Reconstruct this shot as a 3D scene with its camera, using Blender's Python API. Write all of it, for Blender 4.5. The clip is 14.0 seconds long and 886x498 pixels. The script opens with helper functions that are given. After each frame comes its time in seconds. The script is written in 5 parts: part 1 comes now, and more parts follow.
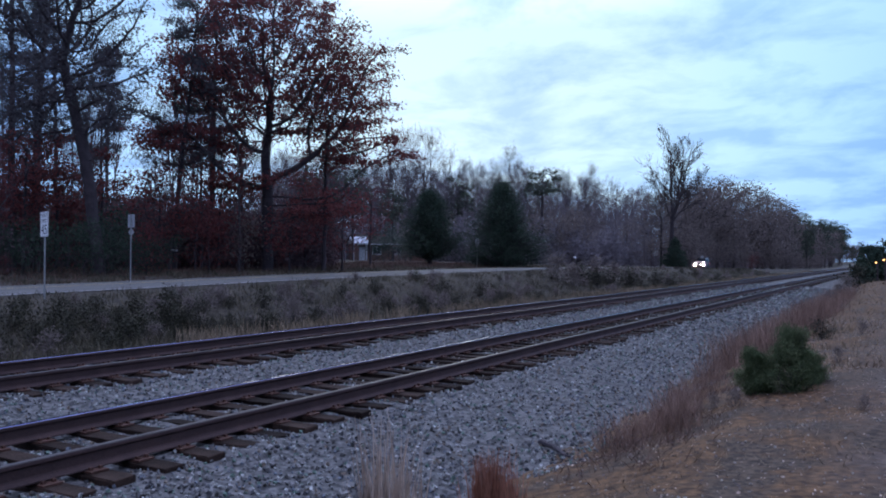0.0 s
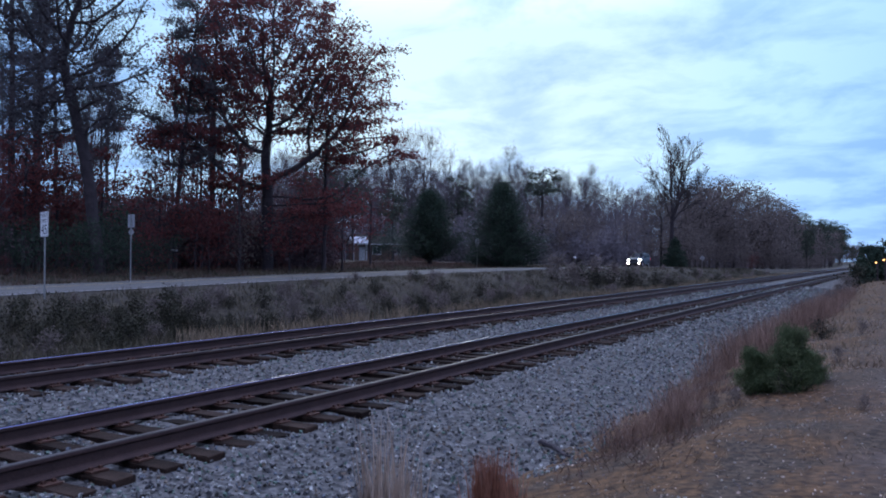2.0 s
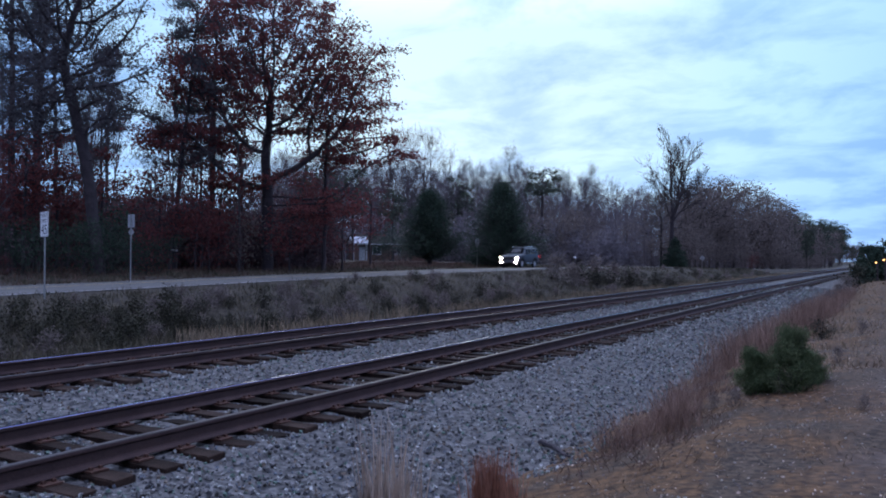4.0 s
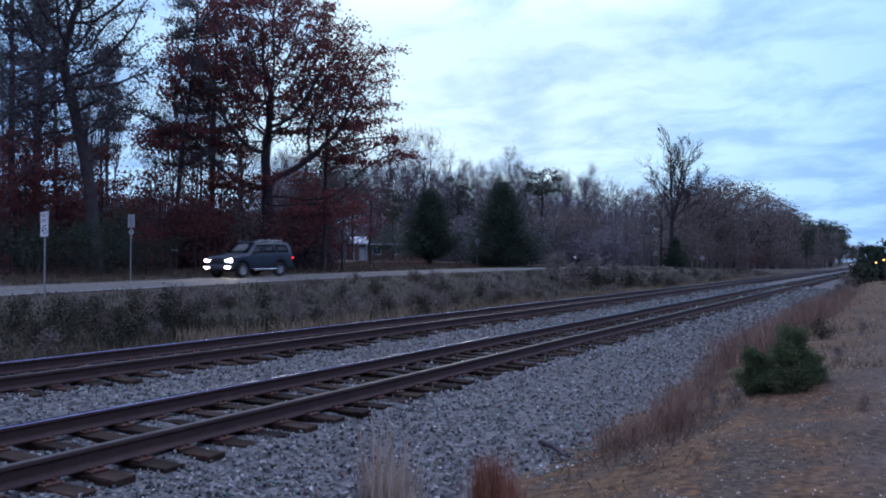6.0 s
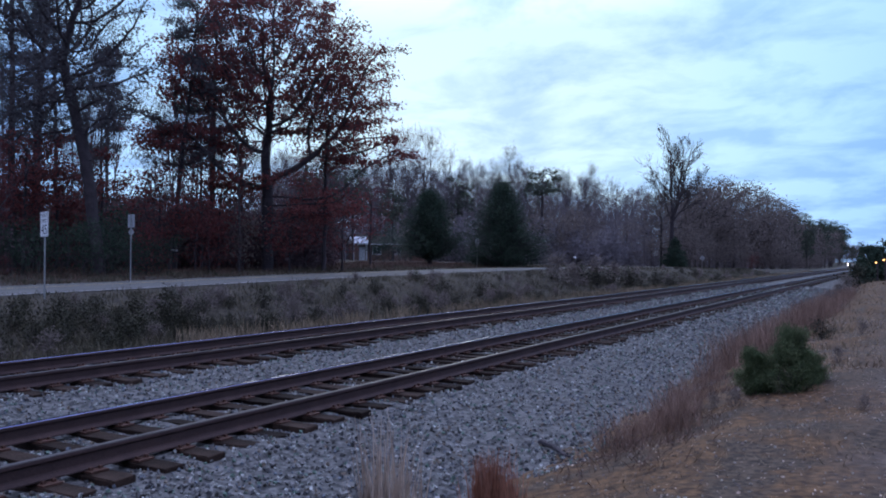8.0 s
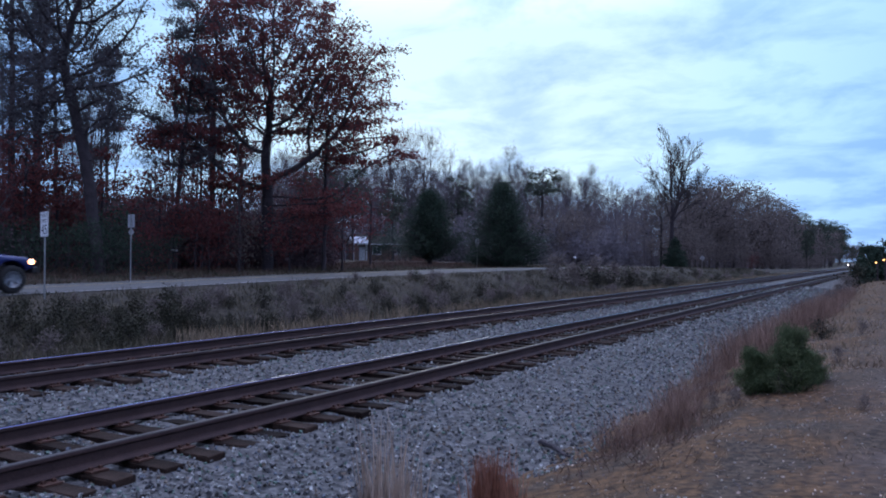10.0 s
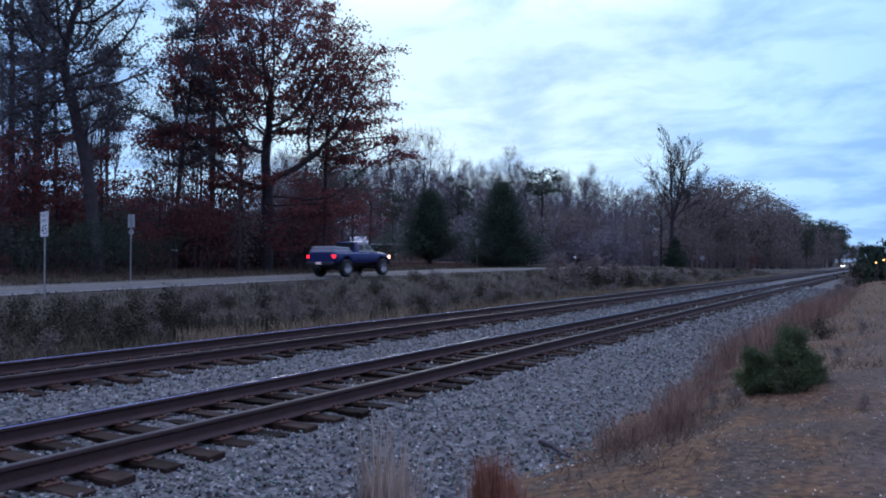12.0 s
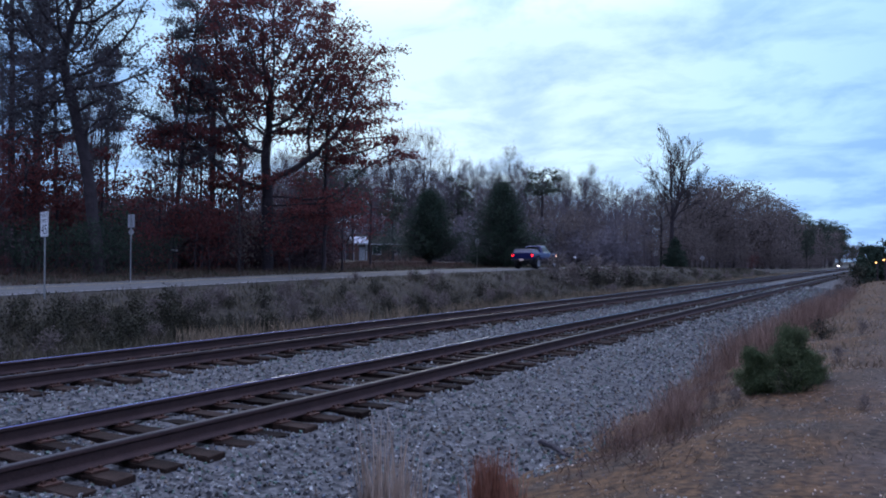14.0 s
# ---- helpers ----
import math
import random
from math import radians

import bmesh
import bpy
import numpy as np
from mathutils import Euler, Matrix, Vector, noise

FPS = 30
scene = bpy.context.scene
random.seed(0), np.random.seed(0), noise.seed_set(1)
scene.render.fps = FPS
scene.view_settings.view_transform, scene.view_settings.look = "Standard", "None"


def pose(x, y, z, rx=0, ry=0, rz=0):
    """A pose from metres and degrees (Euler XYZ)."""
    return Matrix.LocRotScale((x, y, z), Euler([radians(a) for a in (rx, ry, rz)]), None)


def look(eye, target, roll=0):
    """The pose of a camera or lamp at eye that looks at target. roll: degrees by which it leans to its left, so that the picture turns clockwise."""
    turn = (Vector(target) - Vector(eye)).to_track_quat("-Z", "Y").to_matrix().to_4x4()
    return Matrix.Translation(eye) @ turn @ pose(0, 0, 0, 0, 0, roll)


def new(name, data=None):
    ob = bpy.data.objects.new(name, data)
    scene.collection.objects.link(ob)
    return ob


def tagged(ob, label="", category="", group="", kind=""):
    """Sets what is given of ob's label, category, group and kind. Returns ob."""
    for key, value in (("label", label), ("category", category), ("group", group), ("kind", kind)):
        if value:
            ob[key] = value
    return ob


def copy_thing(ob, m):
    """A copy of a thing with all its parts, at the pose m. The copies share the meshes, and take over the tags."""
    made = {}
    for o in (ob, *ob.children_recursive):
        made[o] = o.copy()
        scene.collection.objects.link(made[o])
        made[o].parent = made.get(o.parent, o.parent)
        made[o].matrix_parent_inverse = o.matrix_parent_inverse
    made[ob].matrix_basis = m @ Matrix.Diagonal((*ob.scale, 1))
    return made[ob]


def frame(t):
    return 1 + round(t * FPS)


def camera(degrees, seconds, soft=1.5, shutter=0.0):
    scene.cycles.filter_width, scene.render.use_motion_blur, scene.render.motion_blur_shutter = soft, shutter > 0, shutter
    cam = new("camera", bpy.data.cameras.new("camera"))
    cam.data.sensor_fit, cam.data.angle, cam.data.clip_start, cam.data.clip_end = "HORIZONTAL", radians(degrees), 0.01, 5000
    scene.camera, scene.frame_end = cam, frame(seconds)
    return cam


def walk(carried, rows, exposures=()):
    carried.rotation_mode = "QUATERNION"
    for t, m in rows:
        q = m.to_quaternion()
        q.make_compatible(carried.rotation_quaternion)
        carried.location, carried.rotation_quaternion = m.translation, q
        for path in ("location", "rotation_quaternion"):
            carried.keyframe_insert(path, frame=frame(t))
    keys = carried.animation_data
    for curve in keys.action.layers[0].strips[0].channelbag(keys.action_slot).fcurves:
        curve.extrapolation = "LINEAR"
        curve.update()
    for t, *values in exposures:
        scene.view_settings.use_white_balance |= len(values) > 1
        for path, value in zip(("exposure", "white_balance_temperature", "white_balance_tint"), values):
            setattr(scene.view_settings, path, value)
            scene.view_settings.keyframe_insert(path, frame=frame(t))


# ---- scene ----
cam = camera(58.0, 14.0, soft=2.0, shutter=0.4)
EYE = (0.0, 0.0, 1.66)
AIM = (math.cos(radians(29.45)), math.sin(radians(29.45)), 1.66 + math.tan(radians(0.97)))
walk(cam, [(0.0, look(EYE, AIM)), (14.0, look(EYE, AIM))])

# ---- world and light: overcast dusk ----
SUN_ELEV, SUN_AZ = 14.0, 36.0


def build_world():
    w = bpy.data.worlds.new("dusk_sky")
    scene.world = w
    w.use_nodes = True
    nt = w.node_tree
    nt.nodes.clear()
    N, L = nt.nodes.new, nt.links.new
    out, bg = N("ShaderNodeOutputWorld"), N("ShaderNodeBackground")
    sky = N("ShaderNodeTexSky")
    sky.sky_type, sky.sun_disc = "NISHITA", False
    sky.sun_elevation, sky.sun_rotation = radians(SUN_ELEV), radians(90 - SUN_AZ)
    sky.air_density, sky.dust_density, sky.ozone_density = 1.0, 1.0, 3.0
    tc, sep = N("ShaderNodeTexCoord"), N("ShaderNodeSeparateXYZ")
    L(tc.outputs["Generated"], sep.inputs[0])
    # cloud deck: project the direction on a flat layer
    add = N("ShaderNodeMath"); add.operation = "ADD"; add.inputs[1].default_value = 0.2
    mx = N("ShaderNodeMath"); mx.operation = "MAXIMUM"; mx.inputs[1].default_value = 0.0
    L(sep.outputs["Z"], mx.inputs[0]); L(mx.outputs[0], add.inputs[0])
    dx, dy = N("ShaderNodeMath"), N("ShaderNodeMath")
    for d, k in ((dx, "X"), (dy, "Y")):
        d.operation = "DIVIDE"
        L(sep.outputs[k], d.inputs[0]); L(add.outputs[0], d.inputs[1])
    cmb = N("ShaderNodeCombineXYZ")
    L(dx.outputs[0], cmb.inputs[0]); L(dy.outputs[0], cmb.inputs[1])
    mp = N("ShaderNodeMapping")
    mp.inputs["Rotation"].default_value = (0, 0, radians(-30))
    mp.inputs["Location"].default_value = (2.3, 0.6, 0.0)
    mp.inputs["Scale"].default_value = (1.0, 0.85, 1.0)
    L(cmb.outputs[0], mp.inputs[0])
    n1 = N("ShaderNodeTexNoise")
    n1.inputs["Scale"].default_value, n1.inputs["Detail"].default_value, n1.inputs["Roughness"].default_value = 2.9, 8.0, 0.58
    n1.inputs["Distortion"].default_value = 0.25
    L(mp.outputs[0], n1.inputs["Vector"])
    ramp = N("ShaderNodeValToRGB")
    ramp.color_ramp.elements[0].position, ramp.color_ramp.elements[0].color = 0.39, (0.49, 0.75, 1.12, 1)
    ramp.color_ramp.elements[1].position, ramp.color_ramp.elements[1].color = 0.57, (0.755, 1.03, 1.25, 1)
    L(n1.outputs["Fac"], ramp.inputs[0])
    # brighter towards the sunset, dimmer and bluer away from it
    dot = N("ShaderNodeVectorMath"); dot.operation = "DOT_PRODUCT"
    L(tc.outputs["Generated"], dot.inputs[0])
    a, e = radians(27.0), radians(17.0)
    dot.inputs[1].default_value = (math.cos(a) * math.cos(e), math.sin(a) * math.cos(e), math.sin(e))
    glow = N("ShaderNodeValToRGB")
    els = glow.color_ramp.elements
    els[0].position, els[0].color = 0.0, (0.29, 0.33, 0.50, 1)
    els[1].position, els[1].color = 0.99, (1.0, 1.0, 1.0, 1)
    m1 = els.new(0.80); m1.color = (0.42, 0.56, 0.90, 1)
    m2 = els.new(0.88); m2.color = (0.60, 0.76, 1.02, 1)
    m3 = els.new(0.95); m3.color = (0.82, 0.92, 1.01, 1)
    L(dot.outputs["Value"], glow.inputs[0])
    mul = N("ShaderNodeMix"); mul.data_type, mul.blend_type = "RGBA", "MULTIPLY"
    mul.inputs["Factor"].default_value = 1.0
    L(ramp.outputs[0], mul.inputs["A"]); L(glow.outputs[0], mul.inputs["B"])
    over = N("ShaderNodeMapRange")
    over.inputs["From Min"].default_value, over.inputs["From Max"].default_value = 0.28, 0.95
    over.inputs["To Min"].default_value, over.inputs["To Max"].default_value = 1.0, 5.15
    L(sep.outputs["Z"], over.inputs["Value"])
    lift = N("ShaderNodeVectorMath"); lift.operation = "SCALE"
    L(mul.outputs["Result"], lift.inputs[0]); L(over.outputs[0], lift.inputs["Scale"])
    # the zenith at dusk is a little more violet than the bright band
    warm = N("ShaderNodeMix"); warm.data_type, warm.blend_type = "RGBA", "MULTIPLY"
    warm.inputs["B"].default_value = (1.42, 0.97, 0.79, 1)
    vio = N("ShaderNodeMapRange")
    vio.inputs["From Min"].default_value, vio.inputs["From Max"].default_value = 0.28, 0.6
    L(sep.outputs["Z"], vio.inputs["Value"]); L(vio.outputs[0], warm.inputs["Factor"]); L(lift.outputs[0], warm.inputs["A"])
    skym = N("ShaderNodeMix"); skym.data_type, skym.blend_type = "RGBA", "MULTIPLY"
    skym.inputs["Factor"].default_value = 1.0
    skym.inputs["B"].default_value = (0.04, 0.04, 0.04, 1)
    L(sky.outputs[0], skym.inputs["A"])
    mix = N("ShaderNodeMix"); mix.data_type = "RGBA"
    mix.inputs["Factor"].default_value = 0.90
    L(skym.outputs["Result"], mix.inputs["A"]); L(warm.outputs["Result"], mix.inputs["B"])
    L(mix.outputs["Result"], bg.inputs["Color"])
    bg.inputs["Strength"].default_value = 1.05
    L(bg.outputs[0], out.inputs[0])


build_world()
sun = new("sun", bpy.data.lights.new("sun", "SUN"))
sun.data.energy, sun.data.angle, sun.data.color = 0.5, radians(25), (1.0, 0.93, 0.88)
a, e = radians(SUN_AZ), radians(SUN_ELEV)
sun.matrix_basis = look((math.cos(a) * math.cos(e) * 50, math.sin(a) * math.cos(e) * 50, math.sin(e) * 50), (0, 0, 0))
scene.view_settings.exposure = 0.0


# ---- materials ----
def mat(name, c1, c2=None, rough=0.8, metal=0.0, scale=6.0, fine=60.0, bump=0.3, spread=None, island=0.0, obj=0.0, spec=0.3, lo=0.35, hi=0.65, transl=0.0):
    """Two colours mixed by coarse and fine noise, with relief; island, obj: brightness spread from piece to piece."""
    m = bpy.data.materials.new(name)
    m.use_nodes = True
    nt = m.node_tree
    N, L = nt.nodes.new, nt.links.new
    b = nt.nodes["Principled BSDF"]
    b.inputs["Roughness"].default_value, b.inputs["Metallic"].default_value = rough, metal
    b.inputs["Specular IOR Level"].default_value = spec
    tc = N("ShaderNodeTexCoord")
    n1, n2 = N("ShaderNodeTexNoise"), N("ShaderNodeTexNoise")
    n1.inputs["Scale"].default_value, n1.inputs["Detail"].default_value = scale, 5.0
    n2.inputs["Scale"].default_value, n2.inputs["Detail"].default_value = fine, 3.0
    for n in (n1, n2):
        L(tc.outputs["Object"], n.inputs["Vector"])
    s = N("ShaderNodeMath"); s.operation = "MULTIPLY_ADD"; s.inputs[1].default_value = 0.45
    L(n2.outputs["Fac"], s.inputs[0])
    h = N("ShaderNodeMath"); h.operation = "MULTIPLY"; h.inputs[1].default_value = 0.55
    L(n1.outputs["Fac"], h.inputs[0]); L(h.outputs[0], s.inputs[2])
    r = N("ShaderNodeValToRGB")
    r.color_ramp.elements[0].position, r.color_ramp.elements[1].position = lo, hi
    r.color_ramp.elements[0].color = (*c1, 1)
    r.color_ramp.elements[1].color = (*(c2 or c1), 1)
    L(s.outputs[0], r.inputs[0])
    col = r.outputs[0]
    if island or obj:
        g = N("ShaderNodeNewGeometry") if island else N("ShaderNodeObjectInfo")
        k = N("ShaderNodeMapRange")
        amt = island or obj
        k.inputs["To Min"].default_value, k.inputs["To Max"].default_value = 1 - amt, 1 + amt
        L(g.outputs["Random Per Island" if island else "Random"], k.inputs["Value"])
        hs = N("ShaderNodeHueSaturation")
        L(k.outputs[0], hs.inputs["Value"]); L(col, hs.inputs["Color"])
        col = hs.outputs[0]
    L(col, b.inputs["Base Color"])
    if bump:
        bp = N("ShaderNodeBump")
        bp.inputs["Strength"].default_value, bp.inputs["Distance"].default_value = bump, 0.02
        L(s.outputs[0], bp.inputs["Height"]); L(bp.outputs[0], b.inputs["Normal"])
    if transl:
        t, ms = N("ShaderNodeBsdfTranslucent"), N("ShaderNodeMixShader")
        L(col, t.inputs["Color"])
        ms.inputs[0].default_value = transl
        L(b.outputs[0], ms.inputs[1]); L(t.outputs[0], ms.inputs[2])
        L(ms.outputs[0], nt.nodes["Material Output"].inputs[0])
    return m


def glow_mat(name, color, strength):
    m = bpy.data.materials.new(name)
    m.use_nodes = True
    b = m.node_tree.nodes["Principled BSDF"]
    b.inputs["Base Color"].default_value = (*color, 1)
    b.inputs["Emission Color"].default_value = (*color, 1)
    b.inputs["Emission Strength"].default_value = strength
    b.inputs["Roughness"].default_value = 0.2
    return m


RAIL_SIDE = mat("rusty_rail", (0.030, 0.017, 0.017), (0.062, 0.036, 0.033), 0.8, 0.0, 3, 50, 0.3)
# worn head; the blue of the reflected sky is put into its metal colour
RAIL_TOP = mat("worn_rail_head_sky_tint", (0.08, 0.08, 0.135), (0.13, 0.13, 0.205), 0.13, 1.0, 2, 40, 0.015)
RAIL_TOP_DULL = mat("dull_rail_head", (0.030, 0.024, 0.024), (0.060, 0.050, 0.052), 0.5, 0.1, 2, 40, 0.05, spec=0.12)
TIE = mat("weathered_tie", (0.010, 0.0075, 0.0065), (0.036, 0.023, 0.018), 0.95, 0, 5, 45, 0.6, obj=0.55, spec=0.08)
PLATE = mat("rusty_plate", (0.045, 0.022, 0.016), (0.10, 0.048, 0.034), 0.8, 0.2, 8, 60, 0.3)


def stone_mat():
    """Crushed granite: grey, with brownish, greenish and pale stones among it."""
    m = mat("ballast_stone", (0.75, 0.75, 0.75), (1.0, 1.0, 1.0), 0.85, 0, 9, 70, 0.4, spec=0.2)
    nt = m.node_tree
    N, L = nt.nodes.new, nt.links.new
    b = nt.nodes["Principled BSDF"]
    grain = b.inputs["Base Color"].links[0].from_socket
    g, r = N("ShaderNodeNewGeometry"), N("ShaderNodeValToRGB")
    r.color_ramp.interpolation = "CONSTANT"
    els = r.color_ramp.elements
    els[0].position, els[0].color = 0.0, (0.045, 0.045, 0.05, 1)
    els[1].position, els[1].color = 0.95, (0.43, 0.44, 0.42, 1)
    for p, c in ((0.16, (0.085, 0.083, 0.085)), (0.30, (0.145, 0.145, 0.15)), (0.44, (0.155, 0.125, 0.10)), (0.55, (0.10, 0.15, 0.125)), (0.66, (0.225, 0.23, 0.218)), (0.78, (0.12, 0.135, 0.16)), (0.88, (0.28, 0.292, 0.28))):
        els.new(p).color = (*c, 1)
    L(g.outputs["Random Per Island"], r.inputs[0])
    k = N("ShaderNodeMix"); k.data_type, k.blend_type = "RGBA", "MULTIPLY"
    k.inputs["Factor"].default_value = 1.0
    L(r.outputs[0], k.inputs["A"]); L(grain, k.inputs["B"])
    L(k.outputs["Result"], b.inputs["Base Color"])
    return m


STONE = stone_mat()
# darker than the stones: the shade in the gaps between them is painted in
BED = mat("ballast_bed", (0.035, 0.035, 0.036), (0.125, 0.122, 0.12), 0.95, 0, 9, 20, 1.0, lo=0.42, hi=0.58, spec=0.1)
ASPHALT = mat("grey_asphalt", (0.072, 0.070, 0.068), (0.110, 0.107, 0.103), 0.92, 0, 0.7, 90, 0.2, spec=0.15)
LINE_YELLOW = mat("worn_yellow_paint", (0.22, 0.17, 0.05), (0.34, 0.26, 0.08), 0.7, 0, 3, 60, 0.1)
LINE_WHITE = mat("worn_white_paint", (0.28, 0.28, 0.28), (0.42, 0.42, 0.42), 0.7, 0, 3, 60, 0.1)
BARK = mat("dark_bark", (0.025, 0.021, 0.025), (0.058, 0.047, 0.053), 0.95, 0, 3, 30, 0.6)
BARK_GREY = mat("grey_bark", (0.050, 0.043, 0.050), (0.108, 0.094, 0.105), 0.95, 0, 3, 30, 0.6, obj=0.25)
LEAF_RED = mat("russet_oak_leaves", (0.102, 0.034, 0.038), (0.165, 0.058, 0.055), 0.75, 0, 0.6, 8, 0, island=0.35, transl=0.45, spec=0.08)
LEAF_PINE = mat("pine_needles", (0.036, 0.052, 0.040), (0.072, 0.092, 0.064), 0.8, 0, 0.6, 8, 0, island=0.4, spec=0.08)
LEAF_CEDAR = mat("cedar_foliage", (0.028, 0.045, 0.034), (0.055, 0.078, 0.056), 0.9, 0, 0.6, 8, 0, island=0.2, transl=0.3, spec=0.08)
LEAF_WEED = mat("dull_weed_leaves", (0.026, 0.028, 0.020), (0.055, 0.052, 0.036), 0.9, 0, 3, 18, 0, island=0.4, spec=0.08)
LEAF_BUSH = mat("cedar_bush_foliage", (0.052, 0.076, 0.036), (0.108, 0.132, 0.068), 0.9, 0, 3, 18, 0, island=0.25, transl=0.3, spec=0.08)
# brown leaves lifted towards grey: haze over the distant trees is in the colour
LEAF_BROWN = mat("brown_leaves", (0.118, 0.098, 0.092), (0.205, 0.170, 0.156), 0.85, 0, 0.15, 2, 0, island=0.25, transl=0.4, spec=0.05)
# far twigs: distance haze painted in as a pale mauve-grey base colour
HAZE_TWIG = mat("haze_mauve_far_twigs", (0.122, 0.110, 0.126), (0.200, 0.180, 0.200), 0.95, 0, 0.05, 0.4, 0, island=0.15, spec=0.03, transl=0.45)
LEAF_DUSK = mat("dark_thin_foliage", (0.052, 0.054, 0.062), (0.10, 0.098, 0.108), 0.85, 0, 0.6, 8, 0, island=0.3, transl=0.4, spec=0.05)
THICKET = mat("brown_thicket_twigs", (0.058, 0.042, 0.048), (0.11, 0.078, 0.086), 0.95, 0, 0.25, 4, 0, island=0.25, transl=0.35, spec=0.04)
EDGE_LITTER = mat("reddish_woodland_grass", (0.068, 0.045, 0.038), (0.145, 0.096, 0.076), 0.95, 0, 0.4, 6, 0, island=0.4, transl=0.2, spec=0.04)
TWIG = mat("grey_twigs", (0.075, 0.064, 0.074), (0.135, 0.117, 0.132), 0.95, 0, 0.6, 8, 0, island=0.3, spec=0.08)
GRASS_DRY = mat("dry_grass", (0.13, 0.10, 0.070), (0.28, 0.215, 0.15), 0.9, 0, 0.8, 10, 0, island=0.45, spec=0.08)
GRASS_WEED = mat("dull_green_weeds", (0.052, 0.052, 0.035), (0.112, 0.094, 0.068), 0.9, 0, 0.8, 10, 0, island=0.45, spec=0.08)
SEDGE = mat("russet_broomsedge", (0.14, 0.088, 0.068), (0.27, 0.18, 0.14), 0.9, 0, 2, 12, 0, island=0.4, spec=0.08)


def ground_mat():
    """Turf and leaf litter, with bare orange dirt and a sandy path on the near side of the railway."""
    m = bpy.data.materials.new("dirt_and_turf")
    m.use_nodes = True
    nt = m.node_tree
    N, L = nt.nodes.new, nt.links.new
    b = nt.nodes["Principled BSDF"]
    b.inputs["Roughness"].default_value, b.inputs["Specular IOR Level"].default_value = 0.95, 0.15
    tc, sep = N("ShaderNodeTexCoord"), N("ShaderNodeSeparateXYZ")
    L(tc.outputs["Object"], sep.inputs[0])

    def noise_at(scale, detail=5.0):
        n = N("ShaderNodeTexNoise")
        n.inputs["Scale"].default_value, n.inputs["Detail"].default_value = scale, detail
        L(tc.outputs["Object"], n.inputs["Vector"])
        return n.outputs["Fac"]

    def ramp(src, p0, c0, p1, c1):
        r = N("ShaderNodeValToRGB")
        r.color_ramp.elements[0].position, r.color_ramp.elements[1].position = p0, p1
        r.color_ramp.elements[0].color, r.color_ramp.elements[1].color = (*c0, 1), (*c1, 1)
        L(src, r.inputs[0])
        return r.outputs[0]

    def mixed(f, x, y):
        k = N("ShaderNodeMix"); k.data_type = "RGBA"
        L(f, k.inputs["Factor"]); L(x, k.inputs["A"]); L(y, k.inputs["B"])
        return k.outputs["Result"]

    def math_node(op, x, y):
        k = N("ShaderNodeMath"); k.operation = op
        for i, v in enumerate((x, y)):
            if isinstance(v, (int, float)):
                k.inputs[i].default_value = v
            else:
                L(v, k.inputs[i])
        return k.outputs[0]

    turf = ramp(noise_at(4.0, 10), 0.36, (0.020, 0.018, 0.014), 0.66, (0.062, 0.051, 0.039))
    dirt = ramp(noise_at(11.0, 12), 0.36, (0.032, 0.018, 0.011), 0.66, (0.135, 0.076, 0.038))
    sand = ramp(noise_at(9.0, 12), 0.36, (0.033, 0.026, 0.024), 0.64, (0.106, 0.082, 0.070))
    wob = math_node("MULTIPLY", math_node("SUBTRACT", noise_at(0.9, 6), 0.5), 1.6)
    yy = math_node("ADD", sep.outputs["Y"], wob)
    near = math_node("LESS_THAN", yy, 4.2)
    k = N("ShaderNodeMapRange")
    k.inputs["From Min"].default_value, k.inputs["From Max"].default_value = 0.6, -0.3
    L(yy, k.inputs["Value"])
    nearcol = mixed(k.outputs[0], dirt, sand)
    # dry turf creeps over the dirt in patches
    patch = ramp(noise_at(1.5, 12), 0.49, (0, 0, 0), 0.60, (1, 1, 1))
    litter = ramp(noise_at(16.0, 12), 0.38, (0.024, 0.018, 0.014), 0.64, (0.088, 0.062, 0.044))
    nearcol = mixed(patch, nearcol, litter)
    L(mixed(near, turf, nearcol), b.inputs["Base Color"])
    bp = N("ShaderNodeBump")
    bp.inputs["Strength"].default_value, bp.inputs["Distance"].default_value = 0.5, 0.03
    L(noise_at(14, 8), bp.inputs["Height"]); L(bp.outputs[0], b.inputs["Normal"])
    return m


STRAW = mat("pale_straw", (0.27, 0.205, 0.165), (0.50, 0.40, 0.32), 0.9, 0, 2, 12, 0, island=0.35, spec=0.08)
RUSSET = mat("russet_grass", (0.17, 0.075, 0.05), (0.30, 0.14, 0.095), 0.9, 0, 2, 12, 0, island=0.4, spec=0.08)
GROUND = ground_mat()
PEBBLE = mat("pale_pebbles", (0.20, 0.18, 0.15), (0.34, 0.31, 0.27), 0.85, 0, 9, 70, 0.2, island=0.5)


# ---- mesh helpers ----
def mesh_np(name, verts, faces, mats, smooth=False):
    """A mesh from arrays: verts (n, 3) and faces (m, k) of one size k."""
    verts, faces = np.asarray(verts, np.float32), np.asarray(faces, np.int32)
    me = bpy.data.meshes.new(name)
    me.vertices.add(len(verts))
    me.vertices.foreach_set("co", verts.ravel())
    k = faces.shape[1]
    me.loops.add(faces.size)
    me.loops.foreach_set("vertex_index", faces.ravel())
    me.polygons.add(len(faces))
    me.polygons.foreach_set("loop_start", np.arange(0, faces.size, k, dtype=np.int32))
    me.polygons.foreach_set("use_smooth", np.full(len(faces), smooth))
    me.update(calc_edges=True)
    for m in mats if isinstance(mats, (list, tuple)) else [mats]:
        me.materials.append(m)
    return me


